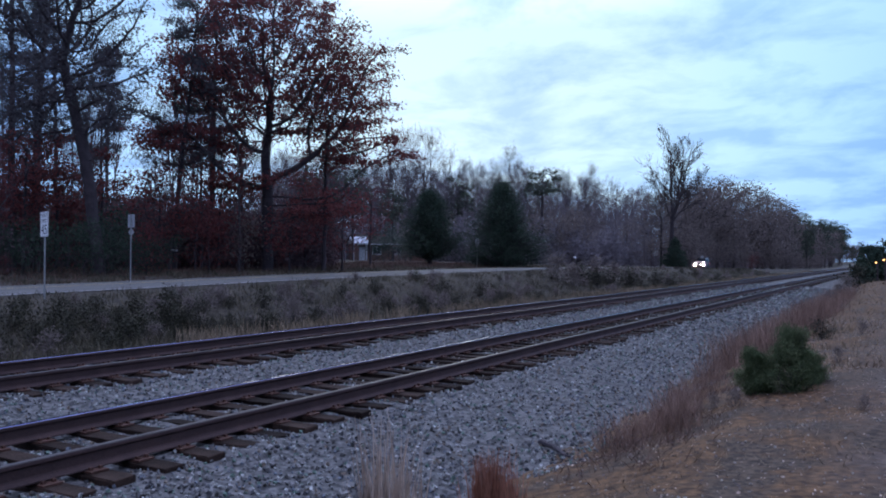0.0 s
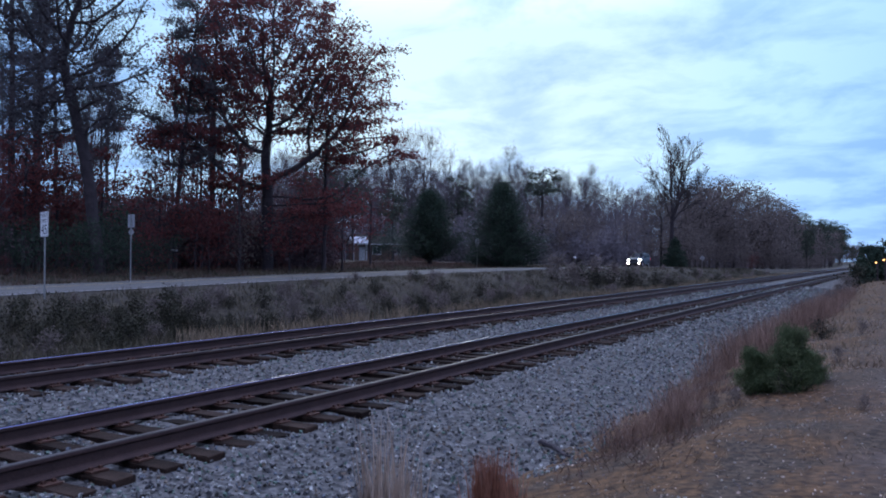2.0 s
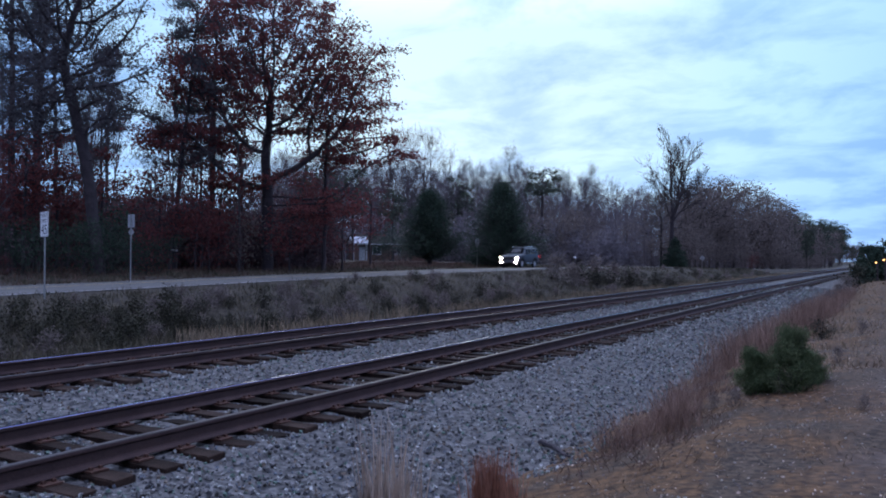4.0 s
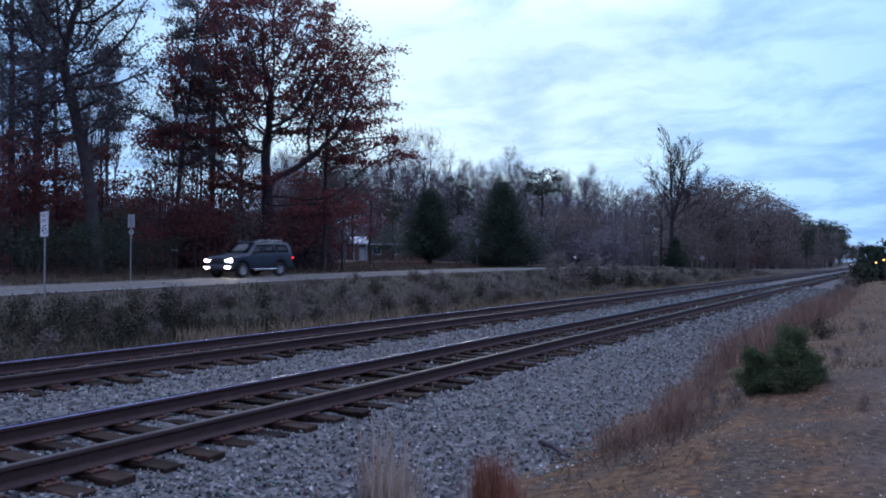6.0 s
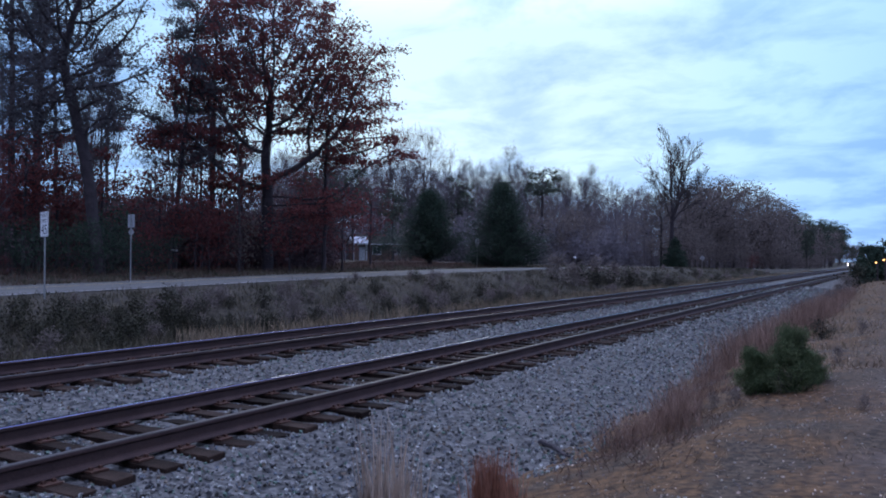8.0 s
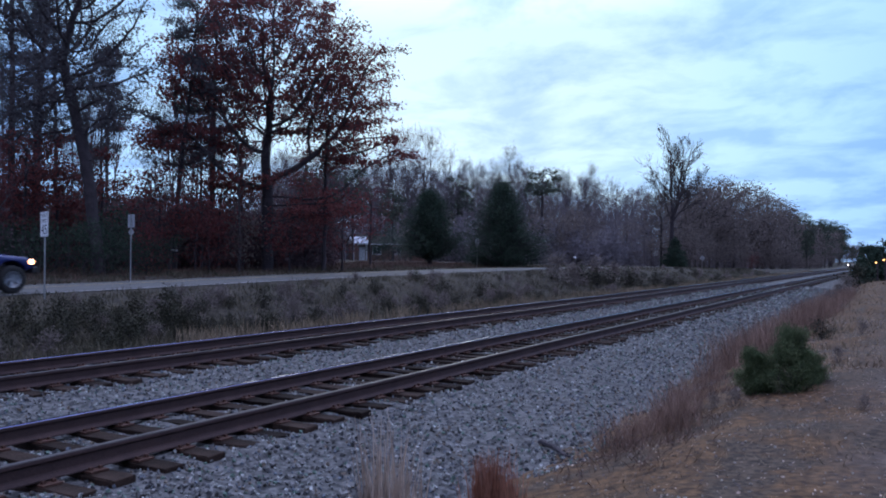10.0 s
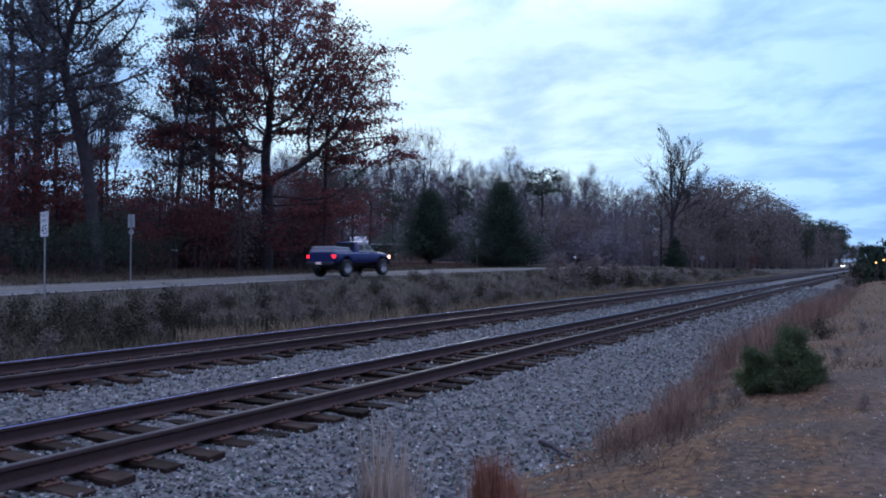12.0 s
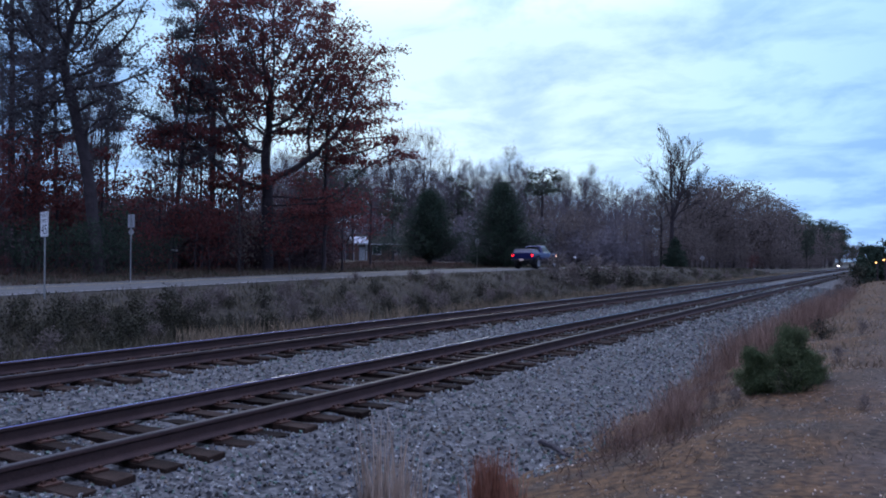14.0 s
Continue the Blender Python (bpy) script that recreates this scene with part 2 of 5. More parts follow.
def part(name, data, material, parent, label=""):
    """Links a bmesh or mesh as one mesh object under a thing or a part."""
    if isinstance(data, bmesh.types.BMesh):
        me = bpy.data.meshes.new(name)
        data.to_mesh(me)
        data.free()
        me.materials.append(material)
    else:
        me = data
    ob = new(name, me)
    ob.parent = parent
    return tagged(ob, label)


def thing(name, m, label, category, group="", kind=""):
    ob = new(name)
    ob.empty_display_size = 0.2
    ob.matrix_basis = m
    return tagged(ob, label, category, group, kind)


def box(bm, x0, x1, y0, y1, z0, z1, bevel=0.0):
    r = bmesh.ops.create_cube(bm, size=1.0)
    for v in r["verts"]:
        v.co = ((x0 + x1) / 2 + v.co.x * (x1 - x0), (y0 + y1) / 2 + v.co.y * (y1 - y0), (z0 + z1) / 2 + v.co.z * (z1 - z0))
    if bevel:
        es = list({e for v in r["verts"] for e in v.link_edges})
        bmesh.ops.bevel(bm, geom=es, offset=bevel, segments=2, affect="EDGES", profile=0.5)
    return bm


def boxed(*args):
    return box(bmesh.new(), *args)


def rod(bm, p, q, r0, r1=None, n=8):
    """A tapered round bar from p to q."""
    p, q = Vector(p), Vector(q)
    d = q - p
    m = Matrix.Translation((p + q) / 2) @ d.to_track_quat("Z", "Y").to_matrix().to_4x4()
    bmesh.ops.create_cone(bm, cap_ends=True, segments=n, radius1=r0, radius2=r0 if r1 is None else r1, depth=d.length, matrix=m)
    return bm


# ---- shape of the land ----
ROAD_X = np.array([-400, -60, 0, 17, 22, 39, 59, 80, 108, 138, 250, 400, 520, 610, 660, 800, 1000, 4000], float)
ROAD_H = np.array([-.2, 0.2, 0.50, .68, .77, 1.0, 1.17, 1.15, 1.0, .62, -.35, -1.3, -1.55, -1.0, -.3, .9, 1.4, 1.6], float)
ROAD_Y0, ROAD_Y1 = 23.5, 30.6


def road_z(x):
    k = np.linspace(-6, 6, 13)
    return np.mean([np.interp(np.asarray(x, float) + d, ROAD_X, ROAD_H) for d in k], axis=0)


def ground_z(x, y):
    x, y = np.broadcast_arrays(np.asarray(x, float), np.asarray(y, float))
    rz = road_z(x)
    prof_y = [-400, -60, -8, 0.4, 1.5, 2.9, 4.0, 13.4, 14.6, 18.0, 22.2, 23.2, 31.0, 33.0, 60.0, 120.0, 600.0]
    base = [1.5, 0.8, 0.25, 0.14, 0.02, -0.40, -0.62, -0.62, -0.60, -0.50]
    z = np.interp(y, prof_y[:10], base)
    up = np.interp(y, prof_y[10:], [-0.16, -0.03, -0.03, 0.02, 0.75, 1.8, 4.0])
    t = np.clip((y - 18.0) / (22.2 - 18.0), 0, 1)
    t = t * t * (3 - 2 * t)
    z = np.where(y > 18.0, (1 - t) * -0.50 + t * (rz + up), z)
    # small unevenness away from the road
    w = np.where((y > 21.5) & (y < 32.5), 0.0, np.where((y > 3) & (y < 14), 0.3, 1.0))
    z = z + w * 0.035 * (np.sin(x * 1.7 + y * 0.9) + np.sin(x * 0.63 - y * 1.31 + 1.0) + 0.6 * np.sin(x * 3.1 + 2.0 * y))
    return z


def spaced(knots):
    """Grid lines: (start, end, step) runs joined."""
    out = []
    for a, b, s in knots:
        out += list(np.arange(a, b, s))
    return np.array(out)


def sheet(name, xs, ys, zf, material):
    X, Y = np.meshgrid(xs, ys, indexing="ij")
    v = np.stack([X, Y, zf(X, Y)], -1).reshape(-1, 3)
    n, m = len(xs), len(ys)
    i = (np.arange(n - 1)[:, None] * m + np.arange(m - 1)[None]).ravel()
    f = np.stack([i, i + m, i + m + 1, i + 1], -1)
    return new(name, mesh_np(name, v, f, material, True))


xs = spaced([(-600, -60, 30), (-60, 0, 3), (0, 40, 0.4), (40, 150, 1.2), (150, 700, 10), (700, 2501, 60)])
ys = spaced([(-600, -60, 30), (-60, -6, 3), (-6, 4, 0.3), (4, 14, 1.0), (14, 33, 0.6), (33, 120, 3), (120, 901, 40)])
tagged(sheet("ground", xs, ys, ground_z, GROUND), "dry turf, bare orange dirt and leaf litter", "ground", kind="structure")

xs = spaced([(-400, 0, 10), (0, 160, 2.0), (160, 1000, 8)])
road_y = np.array([23.5, 25.0, 27.05, 29.1, 30.6])
crown = np.array([0.0, 0.03, 0.06, 0.03, 0.0])
tagged(sheet("road", xs, road_y, lambda X, Y: road_z(X) + np.interp(Y, road_y, crown), ASPHALT),
       "worn grey asphalt two-lane road", "road", kind="structure")
for nm, y0, y1, material in (("edge_line", 23.72, 23.82, LINE_WHITE), ("edge_line", 30.28, 30.38, LINE_WHITE),
                             ("centre_line", 26.88, 26.98, LINE_YELLOW), ("centre_line", 27.12, 27.22, LINE_YELLOW)):
    tagged(sheet(nm, xs, np.array([y0, y1]), lambda X, Y: road_z(X) + np.interp(Y, road_y, crown) + 0.006, material),
           "worn painted road line", "road line", kind="structure")

# ---- railway: two tracks on one ballast bed ----
NEAR_Y, FAR_Y, NEAR_Z, FAR_Z = 7.08, 11.05, 0.0, 0.15
GAUGE, TIE_STEP = 1.505, 0.497
X0, X1 = -40.0, 1100.0


def bed_z(x, y):
    x, y = np.broadcast_arrays(np.asarray(x, float), np.asarray(y, float))
    z = np.interp(y, [2.5, 3.0, 4.2, 5.35, 5.75, 8.45, 8.9, 9.4, 12.4, 12.8, 14.0, 14.6],
                  [-0.62, -0.47, -0.40, -0.30, -0.25, -0.25, -0.21, -0.10, -0.10, -0.15, -0.58, -0.75])
    return z + 0.018 * (np.sin(x * 2.3 + y * 3.1) + np.sin(x * 5.1 - y * 4.3))


xs = spaced([(X0, 0, 1.0), (0, 40, 0.2), (40, 150, 1.0), (150, X1 + 8, 8)])
tagged(sheet("ballast_bed", xs, np.arange(2.5, 14.61, 0.15), bed_z, BED), "grey crushed-stone ballast bed", "ballast", kind="structure")


def rail_mesh(top):
    # half profile: base, web, head
    half = [(0.076, -0.186), (0.076, -0.174), (0.02, -0.155), (0.009, -0.14), (0.009, -0.06), (0.03, -0.045), (0.0375, -0.038), (0.0375, -0.008), (0.028, 0.0)]
    prof = half + [(-y, z) for y, z in reversed(half)]
    n = len(prof)
    stops = spaced([(X0, 0, 10), (0, 60, 1.5), (60, X1 + 20, 20)])
    v = [(x, y + 0.004 * math.sin(x * 0.31), z + 0.004 * math.sin(x * 0.47)) for x in stops for y, z in prof]
    f = [(i * n + j, i * n + (j + 1) % n, (i + 1) * n + (j + 1) % n, (i + 1) * n + j) for i in range(len(stops) - 1) for j in range(n)]
    me = mesh_np("rail", v, f, [RAIL_SIDE, top])
    idx = np.array([1 if j in (7, 8, 9) else 0 for i in range(len(stops) - 1) for j in range(n)], np.int32)
    me.polygons.foreach_set("material_index", idx)
    return me


def tie_mesh(rng):
    bm = boxed(-0.115, 0.115, -1.3, 1.3, -0.18, 0.0, 0.012)
    for v in bm.verts:
        v.co.x += rng.uniform(-0.012, 0.012)
        v.co.z += rng.uniform(-0.010, 0.006)
    me = bpy.data.meshes.new("tie")
    bm.to_mesh(me)
    bm.free()
    me.materials.append(TIE)
    return me


def plate_mesh():
    bm = boxed(-0.09, 0.09, -0.17, 0.17, 0.0, 0.018)
    for y in (-0.105, 0.105):
        for x in (-0.05, 0.05):
            box(bm, x - 0.014, x + 0.014, y - 0.016, y + 0.016, 0.018, 0.045)
    me = bpy.data.meshes.new("tie_plate")
    bm.to_mesh(me)
    bm.free()
    me.materials.append(PLATE)
    return me


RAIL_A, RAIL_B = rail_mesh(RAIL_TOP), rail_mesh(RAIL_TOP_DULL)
rng = random.Random(4)
TIES, PLATE_ME = [tie_mesh(rng) for _ in range(6)], plate_mesh()


def track(y, z, phase, label):
    t = thing("railway_track", pose(0, y, z), label, "railway track", "parallel railway tracks")
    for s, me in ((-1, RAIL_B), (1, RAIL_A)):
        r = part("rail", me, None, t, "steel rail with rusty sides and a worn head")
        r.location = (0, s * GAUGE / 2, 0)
    far = []
    k0 = int(-4 / TIE_STEP)
    for k in range(k0, int(X1 / TIE_STEP)):
        x = phase + k * TIE_STEP + rng.uniform(-0.02, 0.02)
        turn, dy = rng.uniform(-1.2, 1.2), rng.uniform(-0.05, 0.05)
        if k - k0 < 150:
            o = part("tie", TIES[rng.randrange(6)], None, t)
            o.matrix_basis = pose(x, dy, -0.206 + rng.uniform(-0.012, 0.008), 0, 0, turn)
            for s in (-1, 1):
                p = part("tie_plate", PLATE_ME, None, o)
                p.location = (0, s * GAUGE / 2 - dy, 0.001)
        elif x < 330:
            far.append((x, dy))
    c = np.array([(sx, sy, sz) for sx in (-.11, .11) for sy in (-1.3, 1.3) for sz in (-.36, -.206)])
    q = np.array([(0, 1, 3, 2), (4, 6, 7, 5), (0, 4, 5, 1), (2, 3, 7, 6), (1, 5, 7, 3)])
    v = np.concatenate([c + (x, dy, 0) for x, dy in far])
    f = np.concatenate([q + 8 * i for i in range(len(far))])
    tagged(part("tie_rest", mesh_np("tie_rest", v, f, TIE), None, t), kind="stuff")
    return t


track(NEAR_Y, NEAR_Z, 0.28, "near railway track, rusty rails on weathered wooden ties")
track(FAR_Y, FAR_Z, 0.11, "second railway track, rusty rails on wooden ties")


def stones(name, n, x0, x1, y0, y1, r0, r1, seed, zf, material, power=1.0, keep=None):
    """Crushed stones: crooked blocks strewn over a surface, thinner with distance."""
    g = np.random.default_rng(seed)
    x = x0 + (x1 - x0) * g.random(n) ** power
    y = y0 + (y1 - y0) * g.random(n)
    if keep is not None:
        ok = keep(x, y)
        x, y = x[ok], y[ok]
        n = len(x)
    c = np.array([(a, b, c) for a in (-1, 1) for b in (-1, 1) for c in (-1, 1)], float)
    p = c[None] * g.uniform(0.45, 1.0, (n, 8, 3)) * g.uniform(0.55, 1.0, (n, 1, 3))
    q = g.normal(size=(n, 4)); q /= np.linalg.norm(q, axis=1, keepdims=True)
    w, a, b, d = q.T
    R = np.stack([1 - 2 * (b * b + d * d), 2 * (a * b - d * w), 2 * (a * d + b * w), 2 * (a * b + d * w), 1 - 2 * (a * a + d * d), 2 * (b * d - a * w),
                  2 * (a * d - b * w), 2 * (b * d + a * w), 1 - 2 * (a * a + b * b)], -1).reshape(n, 3, 3)
    r = g.uniform(r0, r1, n) * (1 + np.maximum(0, x - 12) / 38)
    p = np.einsum("nij,nkj->nki", R, p) * r[:, None, None]
    z = zf(x, y) + r * g.uniform(-0.2, 0.9, n)
    p += np.stack([x, y, z], -1)[:, None]
    q = np.array([(0, 1, 3, 2), (4, 6, 7, 5), (0, 4, 5, 1), (2, 3, 7, 6), (1, 5, 7, 3), (0, 2, 6, 4)])
    f = (q[None] + 8 * np.arange(n)[:, None, None]).reshape(-1, 4)
    return mesh_np(name, p.reshape(-1, 3), f, material)


def off_ties(x, y):
    """Between the ties, and clear of the rails."""
    ok = y > 2.78 + 0.16 * np.sin(x * 1.3) + 0.12 * np.sin(x * 3.1 + 1.0)
    for yc, ph in ((NEAR_Y, 0.28), (FAR_Y, 0.11)):
        on = np.abs(y - yc) < 1.3
        u = (x - ph) / TIE_STEP
        tie = np.abs(u - np.round(u)) * TIE_STEP < 0.125
        for s in (-1, 1):
            tie |= np.abs(y - yc - s * GAUGE / 2) < 0.1
        ok &= ~(on & tie)
    return ok


# ---- plants ----
def tubes(segs, sides=5):
    """Arrays of tapered tubes, one a segment (p, q, r0, r1)."""
    P = np.array([s[0] for s in segs], float); Q = np.array([s[1] for s in segs], float)
    r0 = np.array([s[2] for s in segs]); r1 = np.array([s[3] for s in segs])
    d = Q - P
    d /= np.linalg.norm(d, axis=1, keepdims=True) + 1e-9
    ref = np.where(np.abs(d[:, 2:3]) > 0.9, [[1.0, 0, 0]], [[0, 0, 1.0]])
    u = np.cross(d, ref); u /= np.linalg.norm(u, axis=1, keepdims=True)
    w = np.cross(d, u)
    a = np.arange(sides) * 2 * np.pi / sides
    ring = u[:, None] * np.cos(a)[None, :, None] + w[:, None] * np.sin(a)[None, :, None]
    v = np.concatenate([P[:, None] + ring * r0[:, None, None], Q[:, None] + ring * r1[:, None, None]], 1)
    i = np.arange(sides); j = (i + 1) % sides
    q = np.stack([i, j, j + sides, i + sides], -1)
    f = (q[None] + 2 * sides * np.arange(len(segs))[:, None, None]).reshape(-1, 4)
    return v.reshape(-1, 3), f


def cards(pts, size, g, flat=0.0, long=1.6, up=0.0):
    """Small pointed leaves or twigs, turned every way, round the points; up: how far they strive upwards."""
    n = len(pts)
    a = g.normal(size=(n, 3)); a[:, 2] = np.where(up > 0, np.abs(a[:, 2]) + up, a[:, 2]); a /= np.linalg.norm(a, axis=1, keepdims=True)
    b = g.normal(size=(n, 3)); b[:, 2] *= 1 - flat
    b -= a * np.sum(a * b, 1, keepdims=True); b /= np.linalg.norm(b, axis=1, keepdims=True)
    s = (size * g.uniform(0.6, 1.3, n))[:, None]
    v = np.stack([pts - a * s * long / 2, pts + b * s / 2, pts + a * s * long / 2, pts - b * s / 2], 1)
    f = np.arange(4 * n).reshape(n, 4)
    return v.reshape(-1, 3), f


def joined(name, chunks, material):
    v, f, k = [], [], 0
    for a, b in chunks:
        v.append(a); f.append(b + k); k += len(a)
    return mesh_np(name, np.concatenate(v), np.concatenate(f), material)


def skeleton(rng, height, r0, levels, clear, kids, spread, ratio, up, wig, lean=(0, 0), trunk_steps=8, rmin=0.006):
    """Limbs that fork and thin out: the segments and the twig ends."""
    segs, tips = [], []

    def limb(p, d, length, r, lvl):
        n = trunk_steps if lvl == 0 else 3
        end = 0.25 if lvl == 0 else 0.4
        for i in range(n):
            w = wig * (0.35 if lvl == 0 else 1.0)
            d = (d + Vector((rng.gauss(0, w), rng.gauss(0, w), rng.gauss(0, w) + (up if lvl else 0)))).normalized()
            q = p + d * (length / n)
            ra, rb = r * (1 - (1 - end) * i / n), r * (1 - (1 - end) * (i + 1) / n)
            segs.append((tuple(p), tuple(q), ra, rb))
            f = (i + 1) / n
            if lvl < levels and (lvl > 0 or f > clear):
                for _ in range(kids[lvl] if rng.random() < 0.85 else max(0, kids[lvl] - 1)):
                    ang = radians(rng.uniform(*spread[lvl]))
                    side = d.orthogonal()
                    side.rotate(Matrix.Rotation(rng.uniform(0, 6.283), 3, d))
                    cd = (d * math.cos(ang) + side * math.sin(ang)).normalized()
                    span = ratio[lvl] * length * rng.uniform(0.65, 1.15)
                    if lvl == 0:
                        span *= 1.15 - 0.75 * max(0, (f - clear) / (1 - clear + 1e-6))
                    limb(q, cd, span, max(rmin, rb * rng.uniform(0.45, 0.7)), lvl + 1)
            if lvl >= levels - 1:
                tips.append(tuple(q))
            p = q

    limb(Vector((0, 0, -0.2)), Vector((lean[0], lean[1], 1)).normalized(), height, r0, 0)
    return segs, tips


def around(tips, per, rad, flat, g):
    c = np.repeat(np.array(tips), per, 0)
    return c + g.normal(size=c.shape) * np.array([rad, rad, rad * flat])


def tree(name, label, seed, height, r0, m, bark, leaf=None, per=0, rad=0.5, leaf_size=0.2, flat=0.5, levels=3, clear=0.3, kids=(2, 2, 2, 2), spread=((35, 70), (25, 60), (20, 60), (20, 60)),
         ratio=(0.42, 0.5, 0.55, 0.55), up=0.08, wig=0.12, lean=(0, 0), group="", sides=5, keep=1.0, rmin=0.006, leaf_long=1.6, twig_up=0.0):
    rng, g = random.Random(seed), np.random.default_rng(seed)
    segs, tips = skeleton(rng, height, r0, levels, clear, kids, spread, ratio, up, wig, lean, 8, rmin)
    t = thing(name, m, label, "tree" if "bush" not in name and "shrub" not in name else "bush", group)
    v, f = tubes(segs, sides)
    part("trunk", mesh_np("trunk", v, f, bark, True), None, t)
    if leaf is not None:
        if keep < 1:
            tips = [p for p in tips if rng.random() < keep]
        v, f = cards(around(tips, per, rad, flat, g), leaf_size, g, 0.0, leaf_long, twig_up)
        part("crown", mesh_np("crown", v, f, leaf), None, t)
    return t


def needle_tree(name, label, seed, height, r0, m, clear, reach, leaf=None, per=14, whorls=16, lean=(0, 0), group="", tuft=0.3, droop=-0.1):
    """A pine: a bare pole below, whorls of level limbs with needle tufts above."""
    rng, g = random.Random(seed), np.random.default_rng(seed)
    segs, tips = [], []
    p, n = Vector((0, 0, -0.2)), 12
    pts = [p.copy()]
    d = Vector((lean[0], lean[1], 1)).normalized()
    for i in range(n):
        d = (d + Vector((rng.gauss(0, 0.02), rng.gauss(0, 0.02), 0))).normalized()
        q = p + d * (height / n)
        segs.append((tuple(p), tuple(q), r0 * (1 - 0.85 * i / n), r0 * (1 - 0.85 * (i + 1) / n)))
        p = q
        pts.append(p.copy())
    for k in range(whorls):
        f = clear + (1 - clear) * (k + rng.random() * 0.8) / whorls
        i = min(n - 1, int(f * n))
        c = pts[i].lerp(pts[i + 1], f * n - i)
        size = reach * (1.05 - 0.8 * (f - clear) / (1 - clear)) * (0.55 + 0.45 * min(1, (f - clear) * 6 + 0.4))
        for _ in range(rng.choice((2, 3, 3, 4))):
            az = rng.uniform(0, 6.283)
            L = size * rng.uniform(0.5, 1.15)
            e = c + Vector((math.cos(az) * L, math.sin(az) * L, L * rng.uniform(droop, 0.45)))
            segs.append((tuple(c), tuple(e), 0.05 * r0 / 0.2 + 0.01, 0.012))
            for s in (0.45, 0.65, 0.82, 1.0):
                q = c.lerp(e, s)
                for _ in range(2):
                    o = q + Vector((rng.gauss(0, 0.3), rng.gauss(0, 0.3), rng.gauss(0.1, 0.18)))
                    segs.append((tuple(q), tuple(o), 0.012, 0.006))
                    tips.append(tuple(o))
    tips += [tuple(pts[-1])] * 4
    t = thing(name, m, label, "tree", group)
    v, f = tubes(segs, 5)
    part("trunk", mesh_np("trunk", v, f, BARK, True), None, t)
    v, f = cards(around(tips, per * 2, tuft * 0.75, 0.7, g), tuft * 0.22, g, 0, 6.0)
    part("crown", mesh_np("crown", v, f, leaf or LEAF_PINE), None, t)
    return t


def cone_tree(name, label, seed, height, width, m, leaf, n=9000, skirt=0.0, size=0.17, group="", power=0.8, category="tree"):
    """A dense cedar: a short trunk and a ragged cone of sprays."""
    rng, g = random.Random(seed), np.random.default_rng(seed)
    t = thing(name, m, label, category, group)
    segs = [((0, 0, -0.15), (0, 0, height * 0.5), 0.035 * width, 0.02 * width), ((0, 0, height * 0.5), (0, 0, height * 0.96), 0.02 * width, 0.006)]
    sprays = max(40, n // 60)
    pts = []
    for k in range(sprays):
        f = skirt + (1 - skirt) * (rng.random() ** 1.35)
        az = rng.uniform(0, 6.283)
        R = width / 2 * ((1 - f) ** power) * (0.78 + 0.22 * math.sin(az * 3 + f * 9 + seed)) * rng.uniform(0.55, 1.2) + 0.06 * width * (1 - f)
        tip = np.array((math.cos(az) * R, math.sin(az) * R, height * f + R * rng.uniform(0.05, 0.5)))
        root = np.array((0, 0, height * max(0.02, f - 0.06)))
        segs.append((tuple(root), tuple(tip), 0.008 * width, 0.004))
        s = g.random(n // sprays) ** 0.5
        q = root + (tip - root) * s[:, None]
        pts.append(q + g.normal(size=q.shape) * np.array([1, 1, 0.8]) * width * 0.04 * (0.35 + s[:, None]))
    v, f = tubes(segs, 5)
    part("trunk", mesh_np("trunk", v, f, BARK, True), None, t)
    v, f = cards(np.concatenate(pts), size, g, 0, 2.0)
    part("crown", mesh_np("crown", v, f, leaf), None, t)
    return t


def ground_at(x, y, lift=0.0, turn=0.0, scale=1.0):
    return Matrix.LocRotScale((x, y, float(ground_z(x, y)) + lift), Euler((0, 0, turn)), (scale,) * 3)


def blades(name, x, y, zf, h, width, lean, seed, material):
    """Grass: slim bent blades from the given feet."""
    g = np.random.default_rng(seed)
    n = len(x)
    az, yaw = g.uniform(0, 6.283, n), g.uniform(0, 6.283, n)
    hh = h * g.uniform(0.45, 1.15, n)
    ln = hh * lean * g.uniform(0.1, 1.2, n)
    base = np.stack([x, y, zf(x, y) - 0.03], -1)
    tip = base + np.stack([np.cos(az) * ln, np.sin(az) * ln, hh], -1)
    mid = base * 0.55 + tip * 0.45 + np.stack([np.zeros(n), np.zeros(n), hh * 0.08], -1)
    w = np.stack([np.cos(yaw), np.sin(yaw), np.zeros(n)], -1) * (width * g.uniform(0.6, 1.4, n))[:, None] / 2
    v = np.stack([base - w * 0.6, base + w * 0.6, mid + w, tip + w * 0.15, tip - w * 0.15, mid - w], 1)
    q = np.array([(0, 1, 2, 5), (5, 2, 3, 4)])
    f = (q[None] + 6 * np.arange(n)[:, None, None]).reshape(-1, 4)
    return mesh_np(name, v.reshape(-1, 3), f, material)


def clumped(g, n, clumps, x0, x1, y0, y1, rad, power=1.0):
    cx = x0 + (x1 - x0) * g.random(clumps) ** power
    cy = g.uniform(y0, y1, clumps)
    k = g.integers(0, clumps, n)
    return cx[k] + g.normal(size=n) * rad, cy[k] + g.normal(size=n) * rad


def stuff(name, me, label, category):
    return tagged(new(name, me), label, category, kind="stuff")


